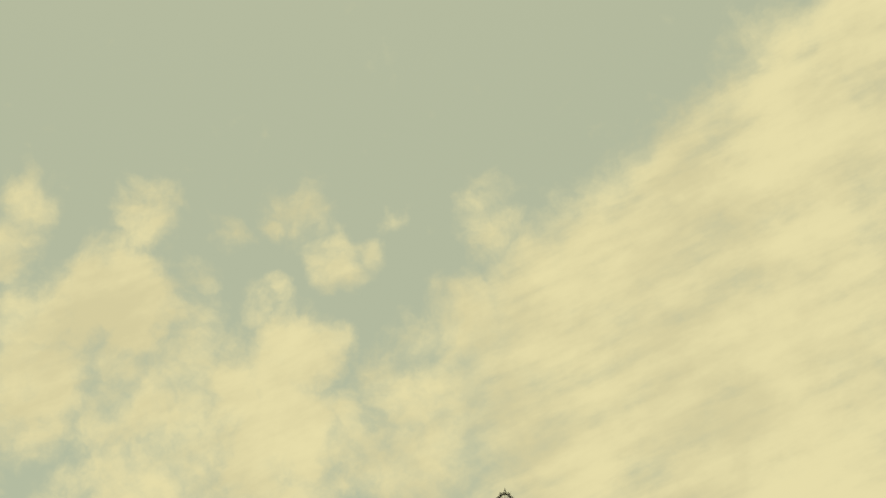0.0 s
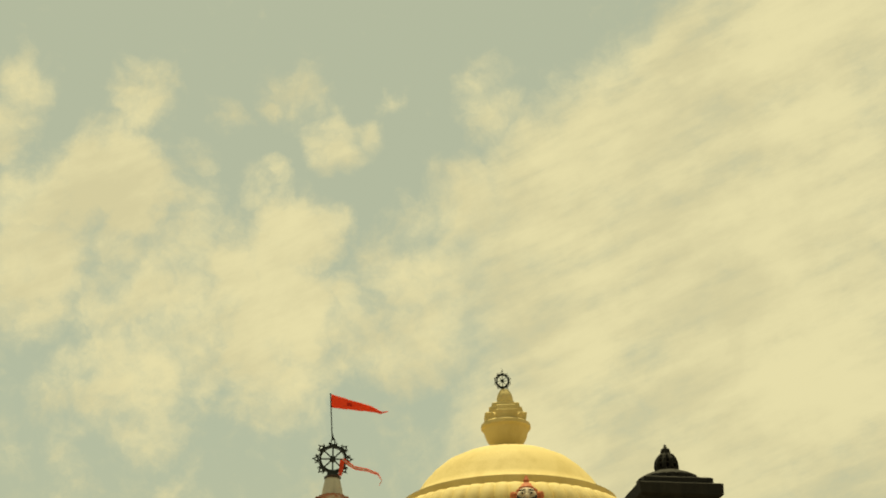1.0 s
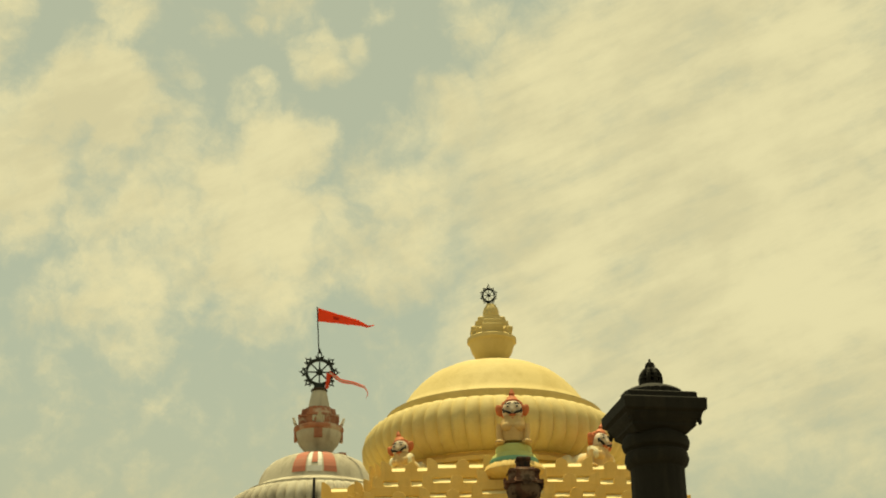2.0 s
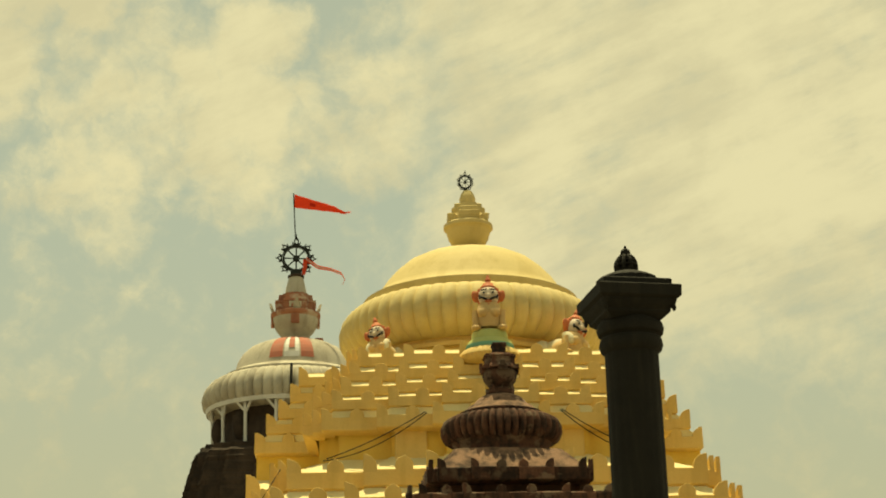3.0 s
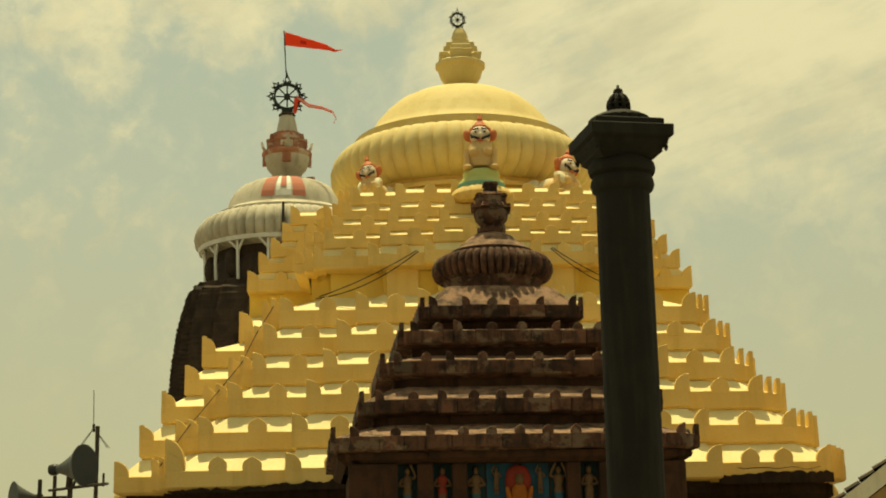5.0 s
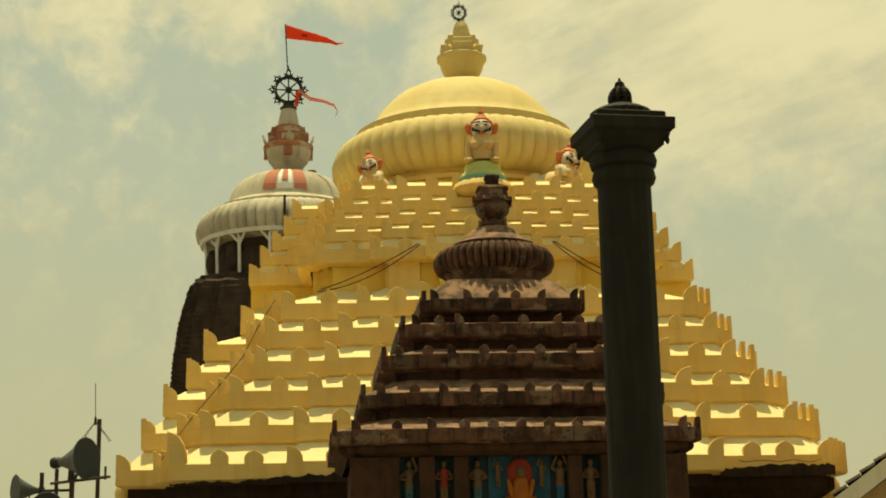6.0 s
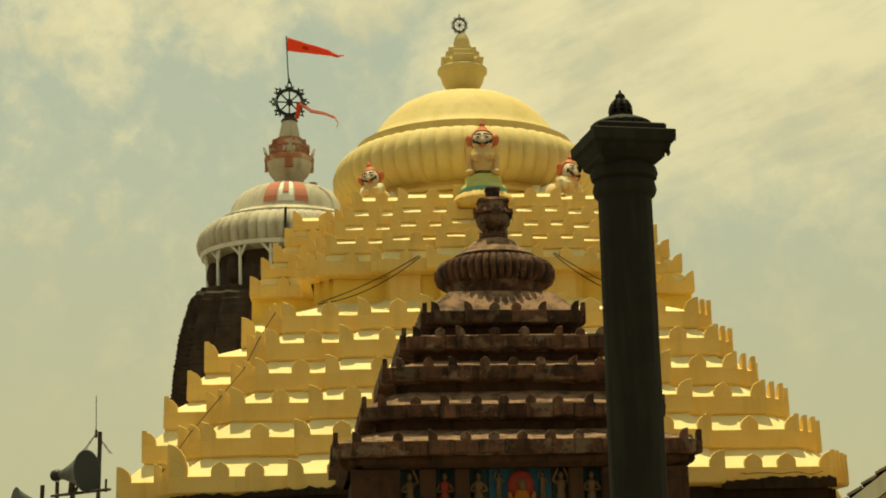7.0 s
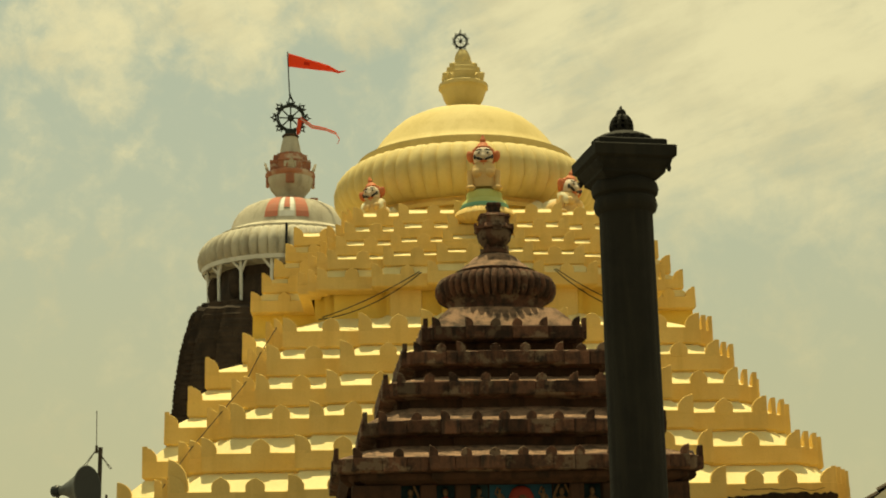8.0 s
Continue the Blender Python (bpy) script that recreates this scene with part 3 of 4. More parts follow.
# lower edge of the eave where plaster has broken off down to the dark stone, with a crack along it
random.seed(11)


def broken(x0, x1, y, base, rise):
    """Ragged strip of bared stone along the eave's lower edge, its height from base to base + rise along the strip."""
    edge, x = [], x0
    while x < x1:
        u = (x - x0) / (x1 - x0)
        edge.append((x, max(0.04, base + rise * u + 0.12 * noise.noise(Vector((x * 1.7, 3.1, 0))) + random.uniform(-0.03, 0.03))))
        x += random.uniform(0.05, 0.14)
    edge.append((x1, edge[-1][1] * 0.8))
    v = [(x, y - 0.03 * q, 7.10 + h * k) for q, k in ((1, 0), (1, 1), (0, 0), (0, 1)) for x, h in edge]
    k = len(edge)
    f = [(i, i + 1, k + i + 1, k + i) for i in range(k - 1)] + [(k + i, k + i + 1, 3 * k + i + 1, 3 * k + i) for i in range(k - 1)] + [(i + 1, i, 2 * k + i, 2 * k + i + 1) for i in range(k - 1)]
    f += [(0, k, 3 * k, 2 * k), (k - 1, 3 * k - 1, 4 * k - 1, 2 * k - 1)]
    part("broken_edge", Build().add(v, f), BARED_SHADED, hall, "dark stone bared where eave plaster broke off")


broken(5.98, 9.06, -10.29, 0.26, 0.02)
broken(-5.42, -2.5, -10.908, 0.16, 0.22)
broken(-8.5, -5.45, -10.29, 0.05, 0.10)
crack = [(x, -10.306, 7.50 + 0.10 * noise.noise(Vector((x * 2.3, 0.4, 5.0)))) for x in [6.5 + 0.09 * q for q in range(27)]]
v = crack + [(x, y, z + 0.012 + 0.02 * abs(noise.noise(Vector((x * 6, 9.0, 0))))) for x, y, z in crack] + [(x, y + 0.03, z) for x, y, z in crack] + [(x, y + 0.03, z + 0.02) for x, y, z in crack]
k = len(crack)
part("crack", Build().add(v, [(i, i + 1, k + i + 1, k + i) for i in range(k - 1)] + [(k + i, k + i + 1, 3 * k + i + 1, 3 * k + i) for i in range(k - 1)]), BARED_SHADED, hall)
# big leaf on the eave's front corner
part("corner_leaf", merlon_mesh("corner_leaf", 0.62, 0.80, 0.16, YELLOW, -1), YELLOW, hall, at=pose(-8.60, -10.22, 7.62))

# crown: neck drum, ribbed ring, bell, vase, small wheel
part("drum", Build().add(*lathe([(3.9, 16.4), (3.9, 16.8), (3.78, 16.84), (3.78, 17.02), (3.92, 17.06), (3.92, 17.2), (3.7, 17.25), (3.7, 17.8)], 64)), YELLOW, hall, smooth=True)
prof = [(3.6, 17.38), (4.0, 17.42), (4.36, 17.68), (4.54, 18.0), (4.56, 18.34), (4.46, 18.68), (4.24, 18.96), (3.98, 19.13), (3.7, 19.18)]
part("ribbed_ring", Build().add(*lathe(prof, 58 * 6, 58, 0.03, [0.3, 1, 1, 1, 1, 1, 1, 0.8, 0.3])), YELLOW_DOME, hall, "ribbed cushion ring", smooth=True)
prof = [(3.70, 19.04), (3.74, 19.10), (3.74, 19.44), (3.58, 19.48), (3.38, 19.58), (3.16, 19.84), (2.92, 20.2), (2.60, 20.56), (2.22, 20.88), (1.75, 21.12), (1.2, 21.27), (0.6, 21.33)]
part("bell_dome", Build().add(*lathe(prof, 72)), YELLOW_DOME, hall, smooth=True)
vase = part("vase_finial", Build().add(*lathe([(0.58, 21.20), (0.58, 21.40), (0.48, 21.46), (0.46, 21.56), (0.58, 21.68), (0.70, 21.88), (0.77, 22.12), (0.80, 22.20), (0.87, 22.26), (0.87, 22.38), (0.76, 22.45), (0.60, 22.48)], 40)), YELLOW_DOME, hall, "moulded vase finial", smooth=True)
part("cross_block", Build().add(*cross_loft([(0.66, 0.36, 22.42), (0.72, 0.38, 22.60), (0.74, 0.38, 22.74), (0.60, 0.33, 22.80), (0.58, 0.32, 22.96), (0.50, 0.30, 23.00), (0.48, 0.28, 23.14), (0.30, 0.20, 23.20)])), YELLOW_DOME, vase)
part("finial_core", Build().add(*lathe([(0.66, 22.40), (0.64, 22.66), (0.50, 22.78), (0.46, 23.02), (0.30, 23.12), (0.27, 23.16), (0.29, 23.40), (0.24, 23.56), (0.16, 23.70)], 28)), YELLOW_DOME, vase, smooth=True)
for k in range(4):
    part("petal", Build().add([(-0.16, 0, 0), (0.16, 0, 0), (0.12, -0.06, 0.24), (0, -0.10, 0.36), (-0.12, -0.06, 0.24), (-0.16, 0.1, 0), (0.16, 0.1, 0), (0.12, 0.05, 0.24), (0, 0.02, 0.36), (-0.12, 0.05, 0.24)],
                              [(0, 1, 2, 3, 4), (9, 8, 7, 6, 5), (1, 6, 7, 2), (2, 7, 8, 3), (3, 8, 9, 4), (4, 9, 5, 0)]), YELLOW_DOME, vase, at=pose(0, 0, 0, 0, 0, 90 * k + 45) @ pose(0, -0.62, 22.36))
sw = new("small_wheel")
sw.parent, sw.matrix_basis = hall, pose(-0.06, 0, 24.06) @ Matrix.Diagonal((1, 1, 1.15, 1))
wheel(sw, 0.26, IRON, 8, 10, 0.025)
part("stem", Build().add(*rod((0, 0, -0.42), (0, 0, -0.25), 0.07)), IRON, sw)

# body under the eave
body = [(x * 0.90, y * 0.90) for x, y in hall_plan(*LOWER[0][:-1])]
under = inset(hall_plan(*LOWER[0][:-1]), 0.30)
v, f = loft([(body, 0), (body, 6.3), (under, 6.85), (under, 7.22)], 1.2, 0.01)
# near-black wall colour stands for the shade under the eave
part("body_wall", Build().add(v, f), BARED_SHADED, hall, "dark stone wall under the eave, shade in its colour")


for sx, zz, x in ((1, 6.55, 9.9), (-1, 6.75, 10.2)):
    b = Build().add(*blob(0.30, 0.34, 0.36, 12, 8), 0, pose(0, 0, 0.36)).add(*blob(0.20, 0.22, 0.16, 12, 8), 0, pose(-sx * 0.34, 0, 0.44)).add(*box(-0.5 if sx > 0 else -0.1, 0.1 if sx > 0 else 0.5, -0.2, 0.3, -0.1, 0.16, 0.03))
    part("eave_bracket", b, YELLOW_WORN, hall, "chipped yellow bracket under the eave corner", smooth=True, at=pose(sx * x, -6.9, zz))


# ---------------------------------------------------------------- gate house
GAT = pose(1.06, 30.5, 0, 0, 0, TURN)
gate = thing("gate_house", GAT, "dark brown sandstone gate house with tiered pyramid roof", "gate house")
G_STEPS = [(1.0, 0.90), (0.955, 0.90), (0.955, 0.935)]
G_FRONT = [(0.50, 0.03)]
GT = [(3.40, 7.51), (2.86, 8.22), (2.45, 8.99), (2.06, 9.63), (1.62, 10.20)]
spec_g = (0.19, 0.15, 0.09, 0.60)
MG = merlons(spec_g, STONE)
for i, (w, ztip) in enumerate(GT):
    zt = ztip - spec_g[1]
    if i + 1 < len(GT):
        w2, z2 = GT[i + 1]
        slope = (z2 - spec_g[1] - 0.27 - 0.20, inset(stepped(w2, G_STEPS, G_FRONT), 0.24))
    else:
        slope = (zt + 0.48, [(x * 0.66, y * 0.66) for x, y in stepped(w, G_STEPS, G_FRONT)])
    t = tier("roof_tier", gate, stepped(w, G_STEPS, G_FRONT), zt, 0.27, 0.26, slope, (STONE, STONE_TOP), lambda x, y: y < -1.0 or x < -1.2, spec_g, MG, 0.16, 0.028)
    # dressed blocks of the band, a little uneven
    pl = stepped(w, G_STEPS, G_FRONT)
    for a, b in zip(pl, pl[1:] + pl[:1]):
        e = Vector(b) - Vector(a)
        if e.length < 0.4 or (a[1] + b[1] > -w and a[0] + b[0] > -w):
            continue
        cuts, x = [0.0], 0.0
        while e.length - x > 0.75:
            x += random.uniform(0.34, 0.62)
            cuts.append(x)
        cuts.append(e.length)
        turn = math.degrees(math.atan2(e.y, e.x))
        for c0, c1 in zip(cuts, cuts[1:]):
            p = Vector(a) + e.normalized() * c0
            part("stone_block", Build().add(*box(0.006, c1 - c0 - 0.006, -random.uniform(0.012, 0.04), 0.06, -0.25 + random.uniform(-0.03, 0.02), -0.01 + random.uniform(-0.012, 0.006), 0.010)), STONE, t,
                 at=pose(p.x, p.y, zt, 0, 0, turn))
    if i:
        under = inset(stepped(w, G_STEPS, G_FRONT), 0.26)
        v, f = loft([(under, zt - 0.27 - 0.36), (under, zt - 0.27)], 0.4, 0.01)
        # darker stone than the band: the undercut's shade as colour
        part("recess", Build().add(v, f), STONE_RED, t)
part("neck", Build().add(*lathe([(1.12, 10.30), (1.04, 10.50), (0.96, 10.54), (0.94, 10.60), (0.98, 10.70), (1.04, 10.80)], 48)), STONE, gate, smooth=True)
prof = [(0.96, 10.78), (1.10, 10.79), (1.20, 10.85), (1.26, 10.98), (1.255, 11.12), (1.19, 11.25), (1.05, 11.33), (0.86, 11.35)]
part("ribbed_ring", Build().add(*lathe(prof, 46 * 8, 46, 0.15, [0.2, 1, 1, 1, 1, 1, 0.9, 0.2])), STONE, gate, "ribbed stone cushion ring", smooth=True)
part("bell_rim", Build().add(*lathe([(0.80, 11.33), (0.86, 11.36), (0.86, 11.43), (0.80, 11.45)], 40)), STONE, gate, smooth=True)
part("bell_dome", Build().add(*lathe([(0.82, 11.44), (0.74, 11.50), (0.66, 11.57), (0.58, 11.60), (0.54, 11.66), (0.46, 11.74), (0.34, 11.81), (0.22, 11.84)], 40)), STONE_TOP, gate, "pinkish stone bell", smooth=True)

vase = part("vase_finial", Build().add(*lathe([(0.20, 11.80), (0.30, 11.84), (0.30, 11.92), (0.20, 11.95), (0.19, 11.99), (0.26, 12.03), (0.335, 12.12), (0.365, 12.24), (0.35, 12.32), (0.30, 12.36)], 28)), STONE, gate, "stone vase finial", smooth=True)
for k in range(4):
    m = pose(0, 0, 0, 0, 0, 90 * k + 4)
    part("petal", Build().add(*box(-0.10, 0.10, -0.40, -0.30, 12.28, 12.42, 0.015)).add(*box(-0.05, 0.05, -0.42, -0.36, 12.36, 12.50, 0.012)), STONE, vase, at=m)
    part("foot_leaf", Build().add(*box(-0.06, 0.06, -0.33, -0.27, 11.83, 12.0, 0.015)), STONE, vase, at=m @ pose(0, 0, 0, 0, 0, 45))
part("cross_block", Build().add(*cross_loft([(0.40, 0.24, 12.36), (0.36, 0.23, 12.42), (0.31, 0.20, 12.46), (0.30, 0.17, 12.60), (0.34, 0.20, 12.62), (0.30, 0.19, 12.68), (0.18, 0.14, 12.70)])), STONE, vase)
part("cap_stone", Build().add(*box(-0.135, 0.135, -0.135, 0.135, 12.68, 12.86, 0.012)).add(*box(-0.155, 0.155, -0.155, 0.155, 12.85, 12.94, 0.02)), STONE, vase)
# wall with cornice, pilasters and painted niches
cor = stepped(3.28, G_STEPS, G_FRONT)
v, f = loft([(inset(cor, 0.16), 6.86), (inset(cor, 0.02), 6.95), (cor, 7.0), (cor, 7.06)], 0.5, 0.01)
part("cornice", Build().add(v, f), STONE_RED, gate)
YF = -3.10
part("wall_core", Build().add(*box(-3.0, 3.0, -2.95, 3.0, 0, 6.9)), STONE_RED, gate)
NICHE = [(-2.02, 0.35), (-1.385, 0.34), (-0.775, 0.33), (0.0, 1.13), (0.74, 0.26), (1.30, 0.34), (1.95, 0.34)]
edges = [-3.08]
for c, w in NICHE:
    edges += [c - w / 2, c + w / 2]
edges += [3.08]
for a, b in zip(edges[::2], edges[1::2]):
    if b - a > 0.05:
        part("pilaster", Build().add(*box(a, b, YF - 0.10, YF + 0.2, 0, 6.86, 0.02)), STONE_RED, gate)
for c, w in NICHE:
    part("niche_panel", Build().add(*box(c - w / 2 - 0.005, c + w / 2 + 0.005, YF + 0.13, YF + 0.2, 5.9, 6.86)), BLUE if w > 0.9 else NIGHT, gate, "blue painted niche back")
part("lintel", Build().add(*box(-3.08, 3.08, YF - 0.10, YF + 0.2, 4.6, 5.9, 0.02)), STONE_RED, gate)


def figure(at, height, robe, top, skin, arms, seated, label):
    """Painted relief figure as one mesh: legs or lap, trunk, arms, head."""
    b, h = Build(), height
    if seated:
        b.add(*blob(0.34 * h, 0.10 * h, 0.14 * h), 0, pose(0, 0, 0.14 * h))
        b.add(*lathe([(0.20 * h, 0.12 * h), (0.24 * h, 0.3 * h), (0.22 * h, 0.5 * h), (0.25 * h, 0.62 * h), (0.23 * h, 0.78 * h), (0.16 * h, 0.9 * h), (0.06 * h, 0.95 * h)], 18), 1, pose(0, 0.06 * h, 0) @ Matrix.Diagonal((1, 0.5, 1, 1)))
        b.add(*lathe([(0.15 * h, 0.1 * h), (0.17 * h, 0.3 * h), (0.13 * h, 0.52 * h), (0.06 * h, 0.6 * h)], 16), 0, pose(0, -0.07 * h, 0) @ Matrix.Diagonal((1, 0.55, 1, 1)))
        b.add(*blob(0.085 * h, 0.07 * h, 0.11 * h), 2, pose(0, -0.12 * h, 0.67 * h))
        for s in (-1, 1):
            b.add(*blob(0.05 * h, 0.05 * h, 0.2 * h), 0, pose(s * 0.19 * h, -0.08 * h, 0.36 * h, 0, s * 14))
    else:
        for s in (-1, 1):
            b.add(*lathe([(0.035 * h, 0), (0.05 * h, 0.2 * h), (0.065 * h, 0.42 * h), (0.05 * h, 0.5 * h)], 10), 0, pose(s * 0.05 * h, 0, 0, 0, -s * 3))
        b.add(*lathe([(0.09 * h, 0.44 * h), (0.10 * h, 0.5 * h), (0.07 * h, 0.58 * h), (0.105 * h, 0.72 * h), (0.09 * h, 0.78 * h), (0.035 * h, 0.82 * h)], 14), 1, Matrix.Diagonal((1, 0.65, 1, 1)))
        b.add(*blob(0.055 * h, 0.055 * h, 0.075 * h), 2, pose(0, -0.01 * h, 0.89 * h))
        b.add(*blob(0.065 * h, 0.05 * h, 0.05 * h), 3, pose(0, 0.02 * h, 0.95 * h))
        for zb in (0.45, 0.30, 0.14):
            b.add(*lathe([(0.075 * h, zb * h - 0.012 * h), (0.085 * h, zb * h), (0.075 * h, zb * h + 0.012 * h)], 14), 3 if zb < 0.4 else 1, Matrix.Diagonal((1.2, 0.7, 1, 1)))
        for s, up in zip((-1, 1), arms):
            el = Vector((s * 0.17 * h, -0.02 * h, (0.80 if up else 0.62) * h))
            hand_end = Vector((s * 0.06 * h, -0.05 * h, 1.03 * h)) if up else Vector((s * 0.05 * h, -0.08 * h, 0.60 * h))
            b.add(*rod((s * 0.10 * h, 0, 0.75 * h), el, 0.03 * h), 2)
            b.add(*rod(el, hand_end, 0.026 * h), 2)
    ob = part("relief_figure", b, [robe, top, skin, INK], None, smooth=True, at=at)
    return tagged(ob, label, "statue", "painted figures on the gate")


for (c, w), (robe, top, arms) in zip([q for q in NICHE if q[1] < 1], ((DULL_BLUE, CREAM, (0, 1)), (CREAM, CRIMSON, (0, 0)), (DULL_BLUE, CREAM, (0, 0)), (BLUE, CREAM, (1, 1)), (CREAM, CREAM, (0, 0)), (DULL_BLUE, CRIMSON, (0, 0)))):
    figure(GAT @ pose(c, YF + 0.06, 5.9), 0.92, robe, top, CREAM, arms, False, "small painted standing relief figure in a blue niche")
figure(GAT @ pose(0, YF + 0.02, 5.9), 0.98, ORANGE, CRIMSON, CREAM, (0, 0), True, "seated relief figure in orange robe and crimson hood")
for s in (-1, 1):
    figure(GAT @ pose(s * 0.40, YF + 0.06, 6.3), 0.5, CREAM, CREAM, CREAM, (1, 0), False, "small cream relief attendant beside the seated figure")


# ---------------------------------------------------------------- tall spire behind
SAT = pose(-15.3, 145.0, 0, 0, 0, TURN)
spire = thing("temple_spire", SAT, "dark weathered stone temple spire with whitewashed crown", "temple")
S_STEPS = [(1.0, 0.34), (0.95, 0.34), (0.95, 0.62), (0.89, 0.62), (0.89, 0.80), (0.83, 0.80)]
rings = []
for w, z in ((12.8, 0), (12.5, 8), (11.8, 16), (11.2, 20), (10.75, 25), (10.35, 28), (9.95, 29.6), (9.65, 30.8), (9.1, 31.6), (8.2, 32.2)):
    rings.append((stepped(w, S_STEPS, [(0.18, 0.04)]), z))
fine_rings = []
for (p, z), (q, z2) in zip(rings, rings[1:]):
    k = max(1, int((z2 - z) / 0.45))
    for j in range(k):
        u = j / k
        pol = [(a[0] + (b[0] - a[0]) * u, a[1] + (b[1] - a[1]) * u) for a, b in zip(p, q)]
        zz = z + (z2 - z) * u
        if z >= 8:
            fine_rings += [(pol, zz), (pol, zz + 0.26), (inset(pol, 0.08), zz + 0.27), (inset(pol, 0.08), zz + 0.43)]
        else:
            fine_rings.append((pol, zz))
fine_rings.append(rings[-1])
v, f = loft(fine_rings, 1.6, 0.10)
part("tower", Build().add(v, f), SPIRE, spire, "dark ribbed stone tower with fine courses")
part("neck", Build().add(*lathe([(7.6, 32.0), (7.5, 33.2), (7.3, 34.0), (6.9, 35.0), (7.1, 36.6)], 32)), SPIRE, spire, "dark recessed neck")
prof = [(7.4, 35.9), (8.3, 36.1), (8.95, 36.7), (9.1, 37.5), (8.9, 38.3), (8.3, 39.1), (7.6, 39.5), (6.9, 39.6)]
part("ribbed_ring", Build().add(*lathe(prof, 56 * 6, 56, 0.045, [0.3, 1, 1, 1, 1, 1, 0.8, 0.3])), WHITE, spire, "whitewashed ribbed cushion ring", smooth=True)
part("bell_dome", Build().add(*lathe([(6.9, 39.45), (7.05, 39.6), (7.05, 39.85), (6.75, 39.95), (6.0, 40.35), (5.85, 40.75), (5.68, 41.35), (5.25, 42.1), (4.6, 42.75), (3.6, 43.25), (1.6, 43.62)], 64)), WHITE, spire, smooth=True)


def stripe(a0, a1, k0, k1, mat, label):
    """Painted mark on the bell, facing the road, between two turns and two of the bell's levels."""
    outer = [(5.85, 40.75), (5.68, 41.35), (5.48, 41.75), (5.25, 42.1), (4.93, 42.45), (4.6, 42.75), (4.15, 43.02), (3.6, 43.25), (2.6, 43.45)][k0:k1]
    vv = [((r + 0.03) * math.sin(radians(a0 + (a1 - a0) * k / 4)), -(r + 0.03) * math.cos(radians(a0 + (a1 - a0) * k / 4)), z + 0.03) for r, z in outer for k in range(5)]
    b = Build().add(vv, [(i * 5 + k, i * 5 + k + 1, i * 5 + 6 + k, i * 5 + 5 + k) for i in range(len(outer) - 1) for k in range(4)])
    part("painted_stripe", b, mat, spire, label)


for a0, a1, k0, k1, mat in ((-24, -11, 0, 9, REDBAND), (-9.5, -5.5, 0, 9, STEEL_WHITE), (-5, 0.5, 2, 9, REDBAND), (1, 5, 0, 9, STEEL_WHITE), (-5.5, 1, 0, 2, STEEL_WHITE), (6.5, 19, 0, 9, REDBAND)):
    stripe(a0, a1, k0, k1, mat, "faded red painted stripe" if mat == REDBAND else "white painted mark")
vase = part("vase_finial", Build().add(*lathe([(1.35, 43.4), (1.55, 43.55), (1.55, 43.95), (1.35, 44.05), (1.5, 44.35), (1.95, 44.9), (2.25, 45.6), (2.3, 46.1), (2.2, 46.4)], 40)), WHITE, spire, "whitewashed vase finial", smooth=True)
part("base_band", Build().add(*lathe([(1.58, 43.5), (1.66, 43.6), (1.66, 43.8), (1.58, 43.9)], 36)), REDWASH, vase, smooth=True)
part("red_collar", Build().add(*lathe([(2.28, 46.05), (2.5, 46.3), (2.5, 46.55), (2.15, 46.7), (1.95, 46.75)], 32)), REDWASH, vase, "red ochre collar")
part("upper_drum", Build().add(*cross_loft([(2.0, 1.2, 46.65), (1.95, 1.15, 47.5), (2.05, 1.2, 47.55), (2.0, 1.15, 47.75), (1.75, 1.0, 47.8), (1.65, 0.95, 48.35), (1.35, 0.9, 48.4)])).add(*lathe([(1.65, 46.65), (1.6, 48.3), (1.3, 48.45)], 24)), REDWASH, vase, "faded red stepped drum")
part("drum_panel", Build().add(*box(-0.62, 0.62, -2.09, -1.9, 46.85, 47.45, 0.04)), WHITE, vase, "pale moulded panel")
part("drum_panel", Build().add(*blob(0.42, 0.12, 0.34, 14, 9), 0, pose(0, -2.08, 47.0)), REDWASH, vase, smooth=True)
part("bowl_panel", Build().add(*box(-0.42, 0.42, -2.36, -2.0, 45.15, 46.05, 0.04)), REDWASH, vase, "small red square panel")
part("collar_teeth", Build().add(*lathe([(1.38, 48.38), (1.42, 48.45), (1.42, 48.6), (1.2, 48.65)], 90, 15, 0.12)), REDWASH, vase)
part("cap", Build().add(*lathe([(1.12, 48.6), (1.0, 49.3), (0.78, 50.3), (0.70, 50.5)], 24)), WHITE, vase, smooth=True)
part("cap_top", Build().add(*lathe([(0.82, 50.45), (0.86, 50.6), (0.7, 50.75)], 24)), SPIRE, vase, smooth=True)
for k in range(4):
    # upturned ear at each corner of the collar
    a = k * math.pi / 2 + 0.06
    ear = [(-0.45, 0, 0), (0.45, 0, 0), (0.34, -0.45, 0.75), (0.05, -0.60, 1.35), (-0.05, -0.60, 1.35), (-0.34, -0.45, 0.75)]
    v = ear + [(x * 0.9, y + 0.22, z) for x, y, z in ear]
    part("petal", Build().add(v, [tuple(range(6)), tuple(reversed(range(6, 12)))] + [((i + 1) % 6, i, 6 + i, 6 + (i + 1) % 6) for i in range(6)]), WHITE, vase, at=pose(2.05 * math.cos(a), 2.05 * math.sin(a), 46.35, 0, 0, math.degrees(a) + 90))
    if k < 3:
        part("side_plaque", Build().add(*box(-0.36, 0.36, -0.16, 0.16, 0, 1.3, 0.05)), REDWASH, vase, at=pose(2.28 * math.cos(a), 2.28 * math.sin(a), 45.2, 0, 0, math.degrees(a) + 90))
part("knob", Build().add(*lathe([(0.42, 0), (0.48, 0.35), (0.45, 0.65), (0.2, 0.7)], 14)), REDWASH, spire, at=pose(2.35, -0.6, 43.25))
